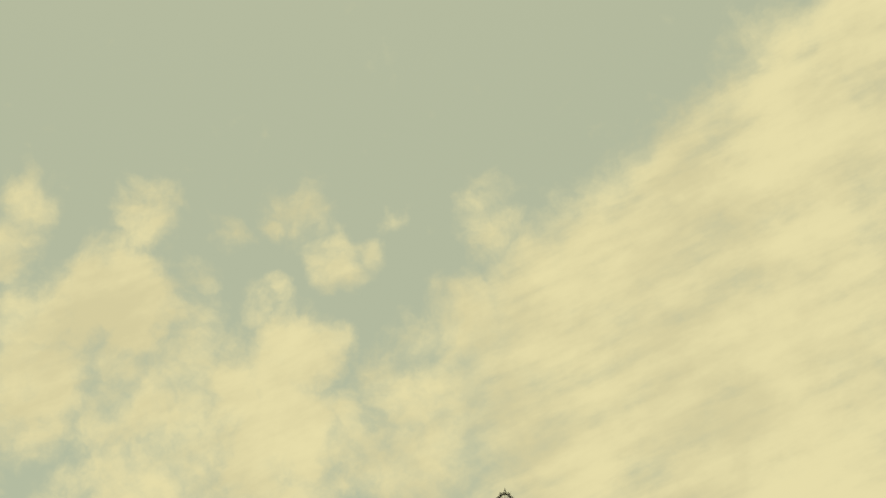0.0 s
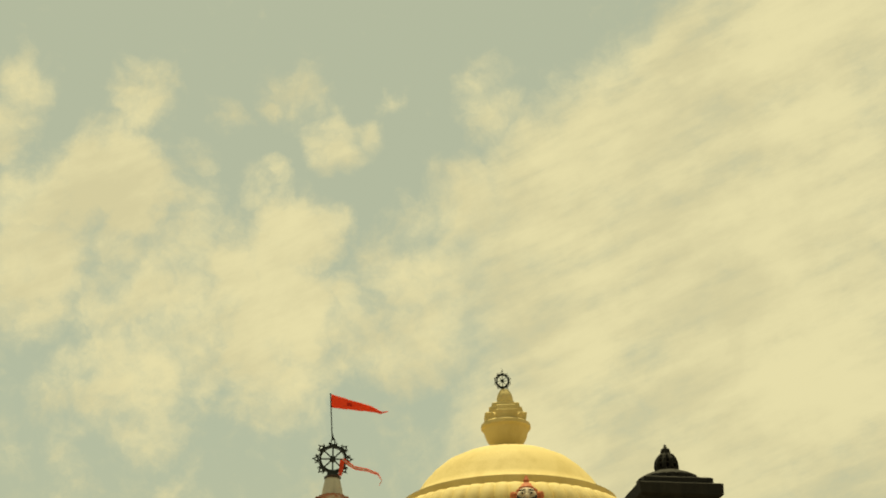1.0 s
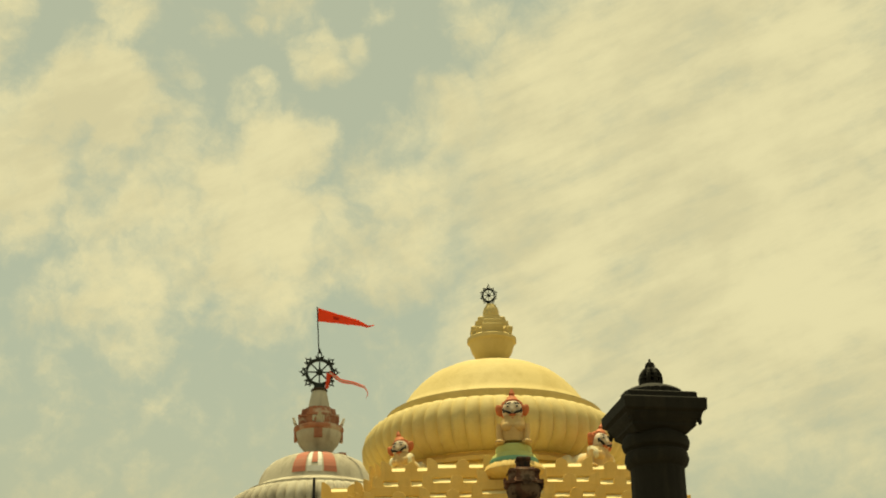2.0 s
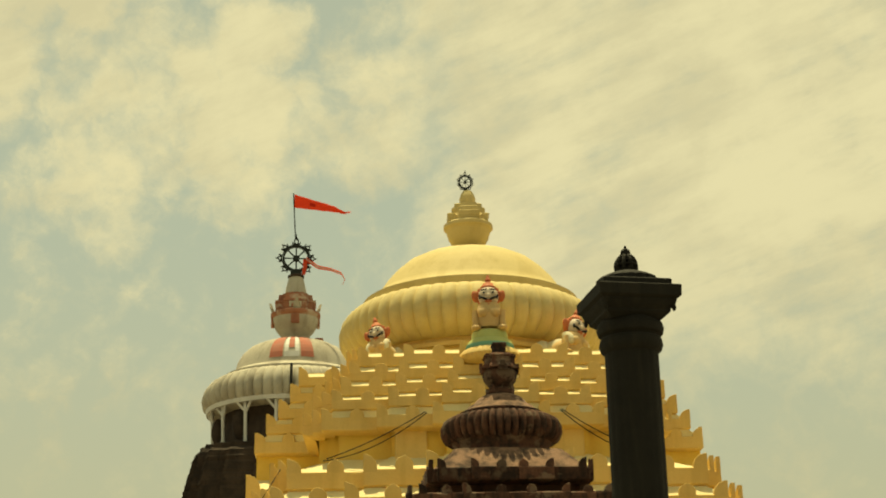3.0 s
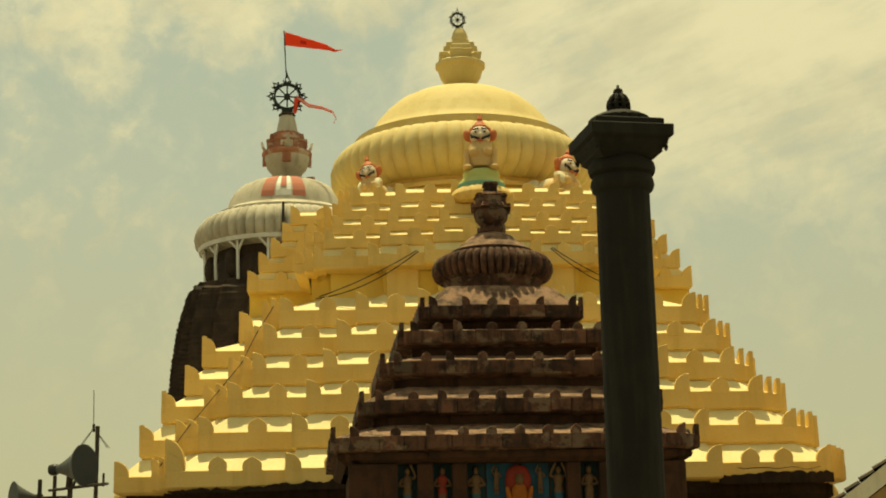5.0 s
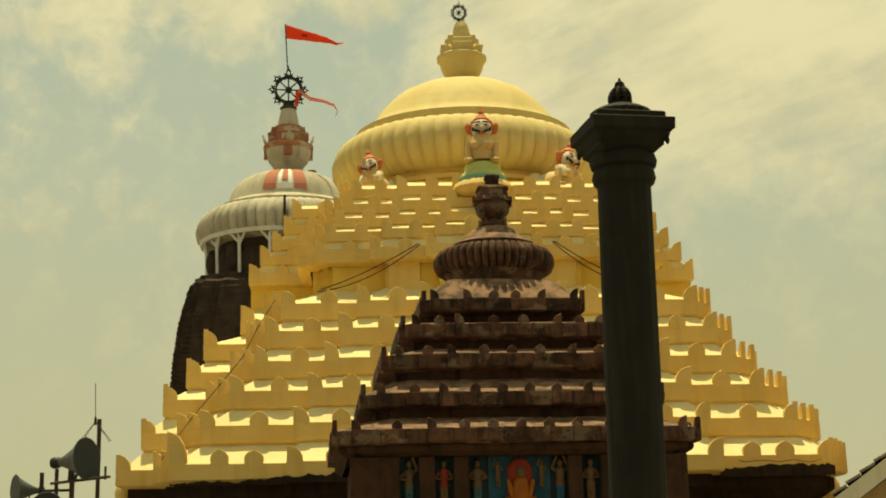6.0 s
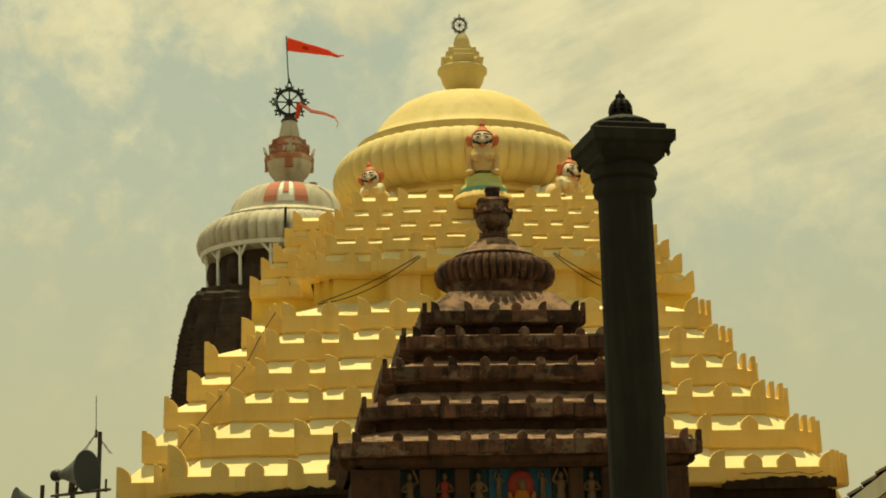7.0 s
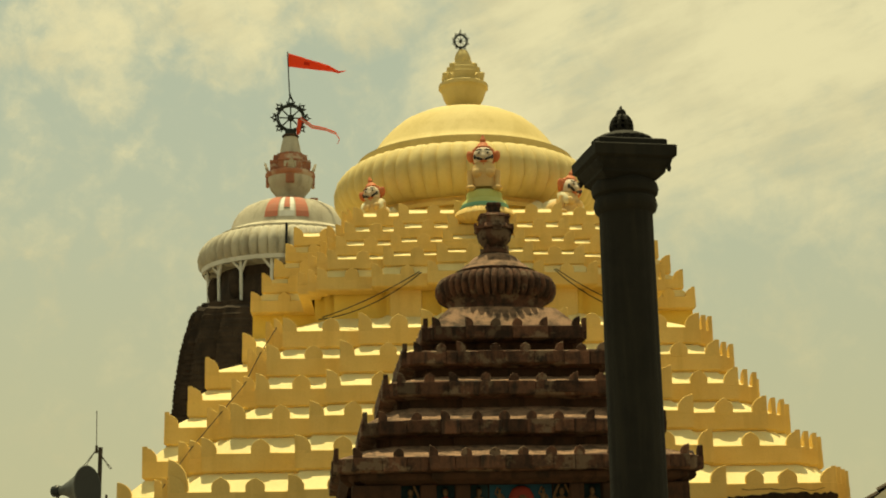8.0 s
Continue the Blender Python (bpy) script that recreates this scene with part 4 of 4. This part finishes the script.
# white steel props under the ring
for k in range(16):
    a = 2 * math.pi * (k + 0.5) / 16
    c, s = math.cos(a), math.sin(a)
    pr = Build().add(*rod((7.95 * c, 7.95 * s, 31.9), (8.1 * c, 8.1 * s, 36.3), 0.16))
    for d in (-0.13, 0.13):
        pr.add(*rod((7.95 * c, 7.95 * s, 35.2), (8.5 * math.cos(a + d), 8.5 * math.sin(a + d), 36.5), 0.13))
    part("prop", pr, STEEL_WHITE, spire, "white painted steel prop")
part("ring_beam", Build().add(*lathe([(8.3, 36.1), (8.6, 36.1), (8.7, 36.5), (8.4, 36.5), (8.3, 36.1)], 64)), STEEL_WHITE, spire)
# boulders of carved masonry at the neck
for k in range(10):
    a = 2 * math.pi * k / 10 + 0.2
    part("neck_carving", Build().add(*blob(0.9, 0.8, 1.5, 10, 7)), SPIRE, spire, at=pose(7.3 * math.cos(a), 7.3 * math.sin(a), 34.2, 0, 0, 36 * k), smooth=True)
part("lightning_strip", Build().add(*box(-0.30, -0.06, -9.22, -8.6, 36.2, 39.3, 0.05)), INK, spire, "dark strip down the ring")
bw = new("great_wheel")
bw.parent, bw.matrix_basis = spire, pose(0, 0, 52.55, 0, 0, 4)
wheel(bw, 1.68, IRON, 8, 8, 0.14)
part("foot", Build().add(*box(-0.55, 0.55, -0.2, 0.2, -2.1, -1.2, 0.05)), IRON, bw)
part("flagstaff", Build().add(*rod((-0.1, 0, 2.2), (-0.35, 0, 7.1), 0.06)), IRON, spire, at=pose(0, 0, 52.55))

flag = part("pennant", ribbon([(-0.25, 0, 58.8), (1.4, 0, 58.45), (3.0, 0, 58.1), (4.1, 0, 57.85), (4.9, 0, 57.55), (5.6, 0, 57.65)], 1.55, 0.04, 1.6, None, 0.02,
            split_at=lambda t, j: 0.16 < t < 0.27 and j == 1), [FLAG, FLAG_MARK], None, at=SAT)
tagged(flag, "red cotton pennant flying from the flagstaff", "flag")
st = part("streamer", ribbon([(1.0, -0.3, 52.4), (2.2, -0.3, 51.55), (3.5, -0.3, 51.3), (4.6, -0.3, 50.85), (4.95, -0.3, 50.2), (4.7, -0.3, 49.7)], 0.5, 0.12, 1.2, None, 0.02,
          split_at=lambda t, j: j == 1), [FLAG, CLOTH_WHITE], None, at=SAT)
tagged(st, "red and white cloth streamer tied to the wheel", "flag")
kn = part("tied_cloth", ribbon([(0.95, -0.25, 52.4), (0.9, -0.3, 51.7), (0.75, -0.3, 50.7)], 0.5, 0.35, 1.0, None, 0.02, cross=(1, 0, 0)), [FLAG], None, at=SAT)
tagged(kn, "red cloth knotted round the wheel rim", "cloth")


# ---------------------------------------------------------------- guardian lions on the yellow roof
def lion(at, size, label, crouched=False):
    """Seated painted guardian: haunches, chest, forelegs, maned head with crest, moustache and eyes, all one mesh."""
    b, s = Build(), size
    if crouched:
        b.add(*blob(0.26 * s, 0.50 * s, 0.24 * s), 4, pose(0, 0.42 * s, 0.30 * s))
        for k in (-1, 1):
            b.add(*blob(0.13 * s, 0.27 * s, 0.27 * s), 4, pose(k * 0.22 * s, 0.72 * s, 0.25 * s))
            b.add(*blob(0.09 * s, 0.24 * s, 0.07 * s), 4, pose(k * 0.28 * s, 0.46 * s, 0.07 * s))
            b.add(*blob(0.10 * s, 0.22 * s, 0.11 * s), 4, pose(k * 0.20 * s, -0.12 * s, 0.40 * s, 40))
    b.add(*blob(0.30 * s, 0.34 * s, 0.24 * s), 0, pose(0, 0.16 * s, 0.22 * s))
    b.add(*lathe([(0.22 * s, 0.08 * s), (0.26 * s, 0.28 * s), (0.24 * s, 0.45 * s), (0.17 * s, 0.58 * s)], 18), 0, pose(0, -0.04 * s, 0))
    for k in (-1, 1):
        b.add(*blob(0.11 * s, 0.10 * s, 0.10 * s), 0, pose(k * 0.11 * s, -0.24 * s, 0.34 * s))
        b.add(*lathe([(0.07 * s, 0), (0.08 * s, 0.06 * s), (0.06 * s, 0.12 * s), (0.07 * s, 0.4 * s)], 10), 0, pose(k * 0.25 * s, -0.16 * s, 0))
        b.add(*blob(0.10 * s, 0.13 * s, 0.05 * s), 0, pose(k * 0.25 * s, -0.24 * s, 0.04 * s))
        b.add(*blob(0.07 * s, 0.05 * s, 0.12 * s), 1, pose(k * 0.25 * s, -0.02 * s, 0.72 * s, 0, k * 12))
        b.add(*blob(0.055 * s, 0.03 * s, 0.05 * s), 2, pose(k * 0.085 * s, -0.215 * s, 0.735 * s))
        b.add(*blob(0.02 * s, 0.015 * s, 0.024 * s), 3, pose(k * 0.085 * s, -0.245 * s, 0.735 * s))
        b.add(*blob(0.07 * s, 0.02 * s, 0.013 * s), 3, pose(k * 0.085 * s, -0.205 * s, 0.805 * s, 0, k * 14))
        b.add(*blob(0.085 * s, 0.03 * s, 0.024 * s), 3, pose(k * 0.09 * s, -0.235 * s, 0.625 * s, 0, -k * 22))
        b.add(*blob(0.022 * s, 0.025 * s, 0.05 * s), 3, pose(k * 0.165 * s, -0.195 * s, 0.665 * s, 0, k * 10))
    b.add(*blob(0.20 * s, 0.20 * s, 0.21 * s), 2, pose(0, -0.04 * s, 0.70 * s))
    b.add(*blob(0.24 * s, 0.17 * s, 0.22 * s), 1, pose(0, 0.03 * s, 0.72 * s))
    b.add(*blob(0.04 * s, 0.05 * s, 0.05 * s), 2, pose(0, -0.235 * s, 0.68 * s))
    b.add(*blob(0.07 * s, 0.03 * s, 0.03 * s), 1, pose(0, -0.22 * s, 0.575 * s))
    b.add(*lathe([(0.15 * s, 0.86 * s), (0.155 * s, 0.90 * s), (0.12 * s, 0.93 * s), (0.09 * s, 0.98 * s), (0.05 * s, 1.01 * s), (0.06 * s, 1.05 * s), (0.045 * s, 1.08 * s), (0.015 * s, 1.15 * s)], 14), 1, pose(0, 0.0, 0))
    for q in range(9):
        a = math.pi * (q / 8)
        b.add(*blob(0.055 * s, 0.07 * s, 0.055 * s, 8, 6), 1, pose(0.215 * s * math.cos(a), 0.0, 0.70 * s + 0.20 * s * math.sin(a)))
    b.add(*blob(0.06 * s, 0.03 * s, 0.09 * s), 1, pose(0, -0.23 * s, 0.44 * s))
    ob = part("guardian_lion", b, [LION_BODY, LION_RED, LION_FACE, INK, LION_PALE], None, smooth=True, at=at)
    return tagged(ob, label, "statue", "guardian lions on the roof")


lion(YAT @ pose(0.18, -6.2, 16.78, 0, 0, -4), 1.6, "painted seated guardian lion with red crest on ribbed pedestal")
lion(YAT @ pose(-3.05, -4.45, 16.30, 0, -10, -18), 1.36, "crouching painted guardian lion with red mane beside the ribbed ring", True)
lion(YAT @ pose(2.78, -4.55, 16.32, 0, 14, 34), 1.55, "crouching painted guardian lion with red mane beside the ribbed ring", True)
ped = thing("lion_pedestal", YAT @ pose(0.18, -6.2, 15.68), "ribbed pedestal with teal and pale green bands", "pedestal")
part("ribbed_base", Build().add(*lathe([(0.70, 0.08), (0.86, 0.18), (0.93, 0.34), (0.86, 0.48), (0.72, 0.56)], 160, 26, 0.05)), YELLOW, ped, smooth=True)
part("teal_band", Build().add(*lathe([(0.72, 0.54), (0.74, 0.6), (0.72, 0.68)], 40)), TEAL, ped, "teal painted band", smooth=True)
part("top_slab", Build().add(*lathe([(0.70, 0.66), (0.66, 0.78), (0.56, 0.86), (0.54, 1.06), (0.48, 1.12)], 40)), GREENISH, ped, "pale green slab", smooth=True)

# ---------------------------------------------------------------- free-standing black pillar
PAT = pose(2.08, 16.5, 0, 0, 0, 11)
pil = thing("stone_pillar", PAT, "tall black chlorite pillar with fluted shaft and square capital", "pillar")
part("plinth", Build().add(*box(-1.0, 1.0, -1.0, 1.0, 0, 0.5, 0.03)).add(*box(-0.75, 0.75, -0.75, 0.75, 0.5, 1.0, 0.03)).add(*lathe([(0.62, 1.0), (0.62, 1.3), (0.45, 1.5), (0.5, 1.8), (0.36, 2.0)], 32)), BLACK, pil)
shaft = []
for k in range(13):
    z = 1.9 + (9.12 - 1.9) * k / 12
    shaft.append((0.325 - 0.02 * k / 12, z))
part("shaft", Build().add(*lathe(shaft, 96, 16, 0.02)), BLACK, pil, "sixteen-sided fluted shaft", smooth=True)
part("neck_ring", Build().add(*lathe([(0.30, 9.08), (0.345, 9.12), (0.365, 9.18), (0.35, 9.25), (0.325, 9.27), (0.33, 9.29), (0.37, 9.31), (0.385, 9.37), (0.37, 9.43), (0.34, 9.46), (0.33, 9.5)], 40)), BLACK, pil, smooth=True)


def square_loft(levels):
    v, f = [], []
    for h, z in levels:
        v += [(-h, -h, z), (h, -h, z), (h, h, z), (-h, h, z)]
    for i in range(len(levels) - 1):
        f += [(i * 4 + k, i * 4 + (k + 1) % 4, i * 4 + 4 + (k + 1) % 4, i * 4 + 4 + k) for k in range(4)]
    return v, f + [(3, 2, 1, 0), tuple((len(levels) - 1) * 4 + k for k in range(4))]


cap = part("capital", Build().add(*square_loft([(0.30, 9.44), (0.37, 9.50), (0.37, 9.53), (0.41, 9.58), (0.43, 9.62), (0.43, 9.64), (0.475, 9.67), (0.48, 9.79), (0.47, 9.80)])), BLACK, pil, "square corbelled capital")
part("top_slab", Build().add(*box(-0.40, 0.40, -0.40, 0.40, 9.80, 9.89, 0.012)), BLACK, pil)
for sx in (-1, 1):
    for sy in (-1, 1):
        part("corner_pendant", Build().add(*lathe([(0.012, 9.52), (0.03, 9.56), (0.02, 9.59), (0.04, 9.66)], 8)), BLACK, cap, at=pose(sx * 0.40, sy * 0.40, -0.02))
part("lotus_dome", Build().add(*lathe([(0.36, 9.89), (0.36, 9.955), (0.32, 9.985), (0.22, 10.03), (0.15, 10.055), (0.12, 10.06)], 96, 20, 0.07)), BLACK, pil, smooth=True)
# pierced finial: base rings, curved ribs with gaps between them, hoops and a knob
fin = part("finial", Build().add(*lathe([(0.14, 10.03), (0.145, 10.065), (0.12, 10.075), (0.125, 10.095), (0.11, 10.10)], 24)).add(*lathe([(0.055, 10.245), (0.07, 10.255), (0.055, 10.275), (0.06, 10.29), (0.05, 10.33), (0.02, 10.35), (0.012, 10.385)], 20)), BLACK, pil, "pierced stone finial", smooth=True)
rib = [(0.115, 10.09), (0.122, 10.13), (0.112, 10.18), (0.088, 10.225), (0.06, 10.255)]
for k in range(9):
    a = 2 * math.pi * k / 9
    b = Build()
    for (r0, z0), (r1, z1) in zip(rib, rib[1:]):
        b.add(*rod((r0 * math.cos(a), r0 * math.sin(a), z0), (r1 * math.cos(a), r1 * math.sin(a), z1), 0.024))
    part("rib", b, BLACK, fin)
for r0, z in ((0.122, 10.145), (0.10, 10.20)):
    part("hoop", Build().add(*lathe([(r0 - 0.02, z - 0.012), (r0 + 0.008, z - 0.010), (r0 + 0.008, z + 0.010), (r0 - 0.02, z + 0.012)], 24)), BLACK, fin)


# ---------------------------------------------------------------- horn loudspeakers on a steel frame
FR = thing("speaker_stand", pose(-3.68, 15.0, 0), "rusty steel pipe stand holding horn loudspeakers", "stand")
for x, y, z0, z1, r in ((0.155, 0.24, 0, 6.44, 0.022), (-0.05, 0.02, 0, 5.96, 0.026), (-0.20, 0.0, 0, 5.93, 0.020), (-0.36, 0.05, 0, 5.9, 0.022), (0.27, 0.06, 5.82, 5.95, 0.012)):
    part("post", Build().add(*rod((x, y, z0), (x, y, z1), r)), RUST, FR)
for a, b in (((-0.22, -0.12, 5.78), (0.30, -0.05, 5.84)), ((-0.22, 0.12, 5.80), (0.30, 0.12, 5.85)), ((-0.22, -0.12, 5.78), (-0.22, 0.12, 5.80)), ((0.30, -0.05, 5.84), (0.30, 0.12, 5.85)), ((0.0, -0.1, 5.8), (0.05, -0.02, 5.98)), ((-0.36, 0.05, 5.72), (-0.05, 0.02, 5.72))):
    part("rail", Build().add(*rod(a, b, 0.014)), RUST, FR)
ant = thing("antenna", pose(-3.545, 15.24, 6.40), "thin whip antenna with drooping ground rods", "antenna")
part("whip", Build().add(*rod((-0.02, 0, 0.0), (-0.03, 0, 0.41), 0.004)), RUST, ant)
part("base", Build().add(*rod((-0.02, 0, -0.02), (-0.02, 0, 0.06), 0.014)), RUST, ant)
for x in (-0.20, -0.17, 0.16, 0.14):
    part("ground_rod", Build().add(*rod((-0.02, 0, 0.02), (x, 0.06 if abs(x) > 0.16 else -0.06, -0.19), 0.0035)), RUST, ant)


def horn(at, label):
    t = thing("horn_speaker", at, label, "loudspeaker", "horn loudspeakers on the stand")
    v, f = lathe([(0.035, -0.34), (0.06, -0.26), (0.10, -0.17), (0.145, -0.085), (0.185, -0.025), (0.212, 0.0), (0.217, 0.008), (0.21, 0.012)], 36)
    part("bell", Build().add(v, f[:-2]), HORN, t, "grey flared bell", smooth=True)
    v, f = lathe([(0.21, 0.012), (0.18, -0.02), (0.138, -0.085), (0.09, -0.17), (0.05, -0.26)], 36)
    part("bell_inside", Build().add(v, [tuple(reversed(q)) for q in f]), HORN_IN, t, "dark inside of the bell", smooth=True)
    part("driver", Build().add(*lathe([(0.03, -0.42), (0.055, -0.41), (0.06, -0.36), (0.05, -0.33), (0.035, -0.32)], 24)), HORN_IN, t, "dark driver cap", smooth=True)
    part("core", Build().add(*lathe([(0.03, -0.24), (0.035, -0.08), (0.02, -0.05)], 16)), HORN, t, smooth=True)
    part("bracket", Build().add(*rod((0, 0.05, -0.2), (0, 0.2, -0.22), 0.012)), RUST, t)
    return t


horn(look((-3.58, 14.95, 6.02), (-2.65, 14.52, 6.08)) @ pose(0, 0, 0, 180), "grey horn loudspeaker on the steel stand")
horn(look((-4.27, 14.95, 5.73), (-5.10, 14.4, 5.75)) @ pose(0, 0, 0, 180) @ Matrix.Scale(0.70, 4), "grey horn loudspeaker turned away on the stand")
horn(look((-3.94, 14.9, 5.54), (-3.6, 14.0, 5.56)) @ pose(0, 0, 0, 180) @ Matrix.Scale(0.75, 4), "grey horn loudspeaker low on the stand")

# ---------------------------------------------------------------- tiled outbuilding
out = thing("outbuilding", pose(8.35, 33.0, 0, 0, 0, -17), "cream plastered outbuilding with old clay tile roof", "building")
RX0, RZ0, SL = 0.0, 6.1, 0.72
part("wall", Build().add([(0.5, 0, 0), (9.5, 0, 0), (9.5, 0, RZ0), (5, 0, RZ0 + 4.3 * SL), (0.5, 0, RZ0), (0.5, 7, 0), (9.5, 7, 0), (9.5, 7, RZ0), (5, 7, RZ0 + 4.3 * SL), (0.5, 7, RZ0)],
                         [(0, 1, 2, 3, 4), (9, 8, 7, 6, 5), (1, 0, 5, 6), (2, 1, 6, 7), (3, 2, 7, 8), (4, 3, 8, 9), (0, 4, 9, 5)]), PLASTER, out)
for s in (0, 1):
    xs = (lambda x: x) if s == 0 else (lambda x: 10 - x)
    slab = [(xs(x), y, RZ0 - 0.1 + x * SL + dz) for y in (-0.5, 7.5) for x, dz in ((0, 0), (5, 0), (5, 0.12), (0, 0.12))]
    fs = [(0, 1, 2, 3), (7, 6, 5, 4), (1, 0, 4, 5), (2, 1, 5, 6), (3, 2, 6, 7), (0, 3, 7, 4)]
    roof = part("roof_slab", Build().add(slab, fs if s == 0 else [tuple(reversed(q)) for q in fs]), PLASTER, out, "white edged roof slab")
    if s == 0:
        bb = [(x, y, RZ0 - 0.12 + x * SL + dz) for y in (-0.56, -0.49) for x, dz in ((-0.1, -0.26), (5, -0.26), (5, 0.14), (-0.1, 0.14))]
        part("barge_board", Build().add(bb, [(0, 1, 2, 3), (7, 6, 5, 4), (1, 0, 4, 5), (2, 1, 5, 6), (3, 2, 6, 7), (0, 3, 7, 4)]), LIMEWASH, out, "cream limewashed gable edge")
    tile = None
    for k in range(16):
        for j in range(6 if s == 0 else 2):
            x, y = 0.1 + k * 0.31, -0.44 + j * 0.30
            if tile is None:
                tv = [(xx, math.cos(a) * 0.15, 0.02 + math.sin(a) * 0.07 + zz) for xx, zz in ((0, 0.05), (0.36, 0)) for a in [math.pi * q / 5 for q in range(6)]]
                tile = Build().add(tv, [(q, q + 1, q + 7, q + 6) for q in range(5)] + [(5, 4, 3, 2, 1, 0), (6, 7, 8, 9, 10, 11)]).mesh("roof_tile", TILE)
            part("roof_tile", tile, TILE, roof, at=pose(xs(x), y, RZ0 + 0.02 + x * SL, 0, 0, 0 if s == 0 else 180) @ pose(0, 0, 0.0, 0, -math.degrees(math.atan(SL))))

# ---------------------------------------------------------------- cables on the yellow roof
for a, b, sag in (((-1.85, -7.6, 14.08), (-4.7, -6.9, 12.88), 0.10), ((-1.8, -7.62, 14.05), (-4.8, -6.9, 12.82), 0.26), ((2.1, -7.6, 14.12), (4.7, -6.9, 12.95), 0.12), ((2.05, -7.62, 14.1), (4.8, -6.9, 12.88), 0.28)):
    cable("slack_cable", [tuple(YAT @ Vector(p)) for p in hang(a, b, sag)], 0.016, CABLE, None, "slack black cable hanging across the yellow roof neck", "cable")
pts = [(0.27 - q[2] * 0.45 - q[3] * 0.55, -q[6] * 0.953 - 0.02, q[8] - 0.20) for q in LOWER]
cable("slack_cable", [tuple(YAT @ Vector(p)) for p in pts], 0.013, CABLE, None, "dark cable running down the yellow roof corner", "cable")
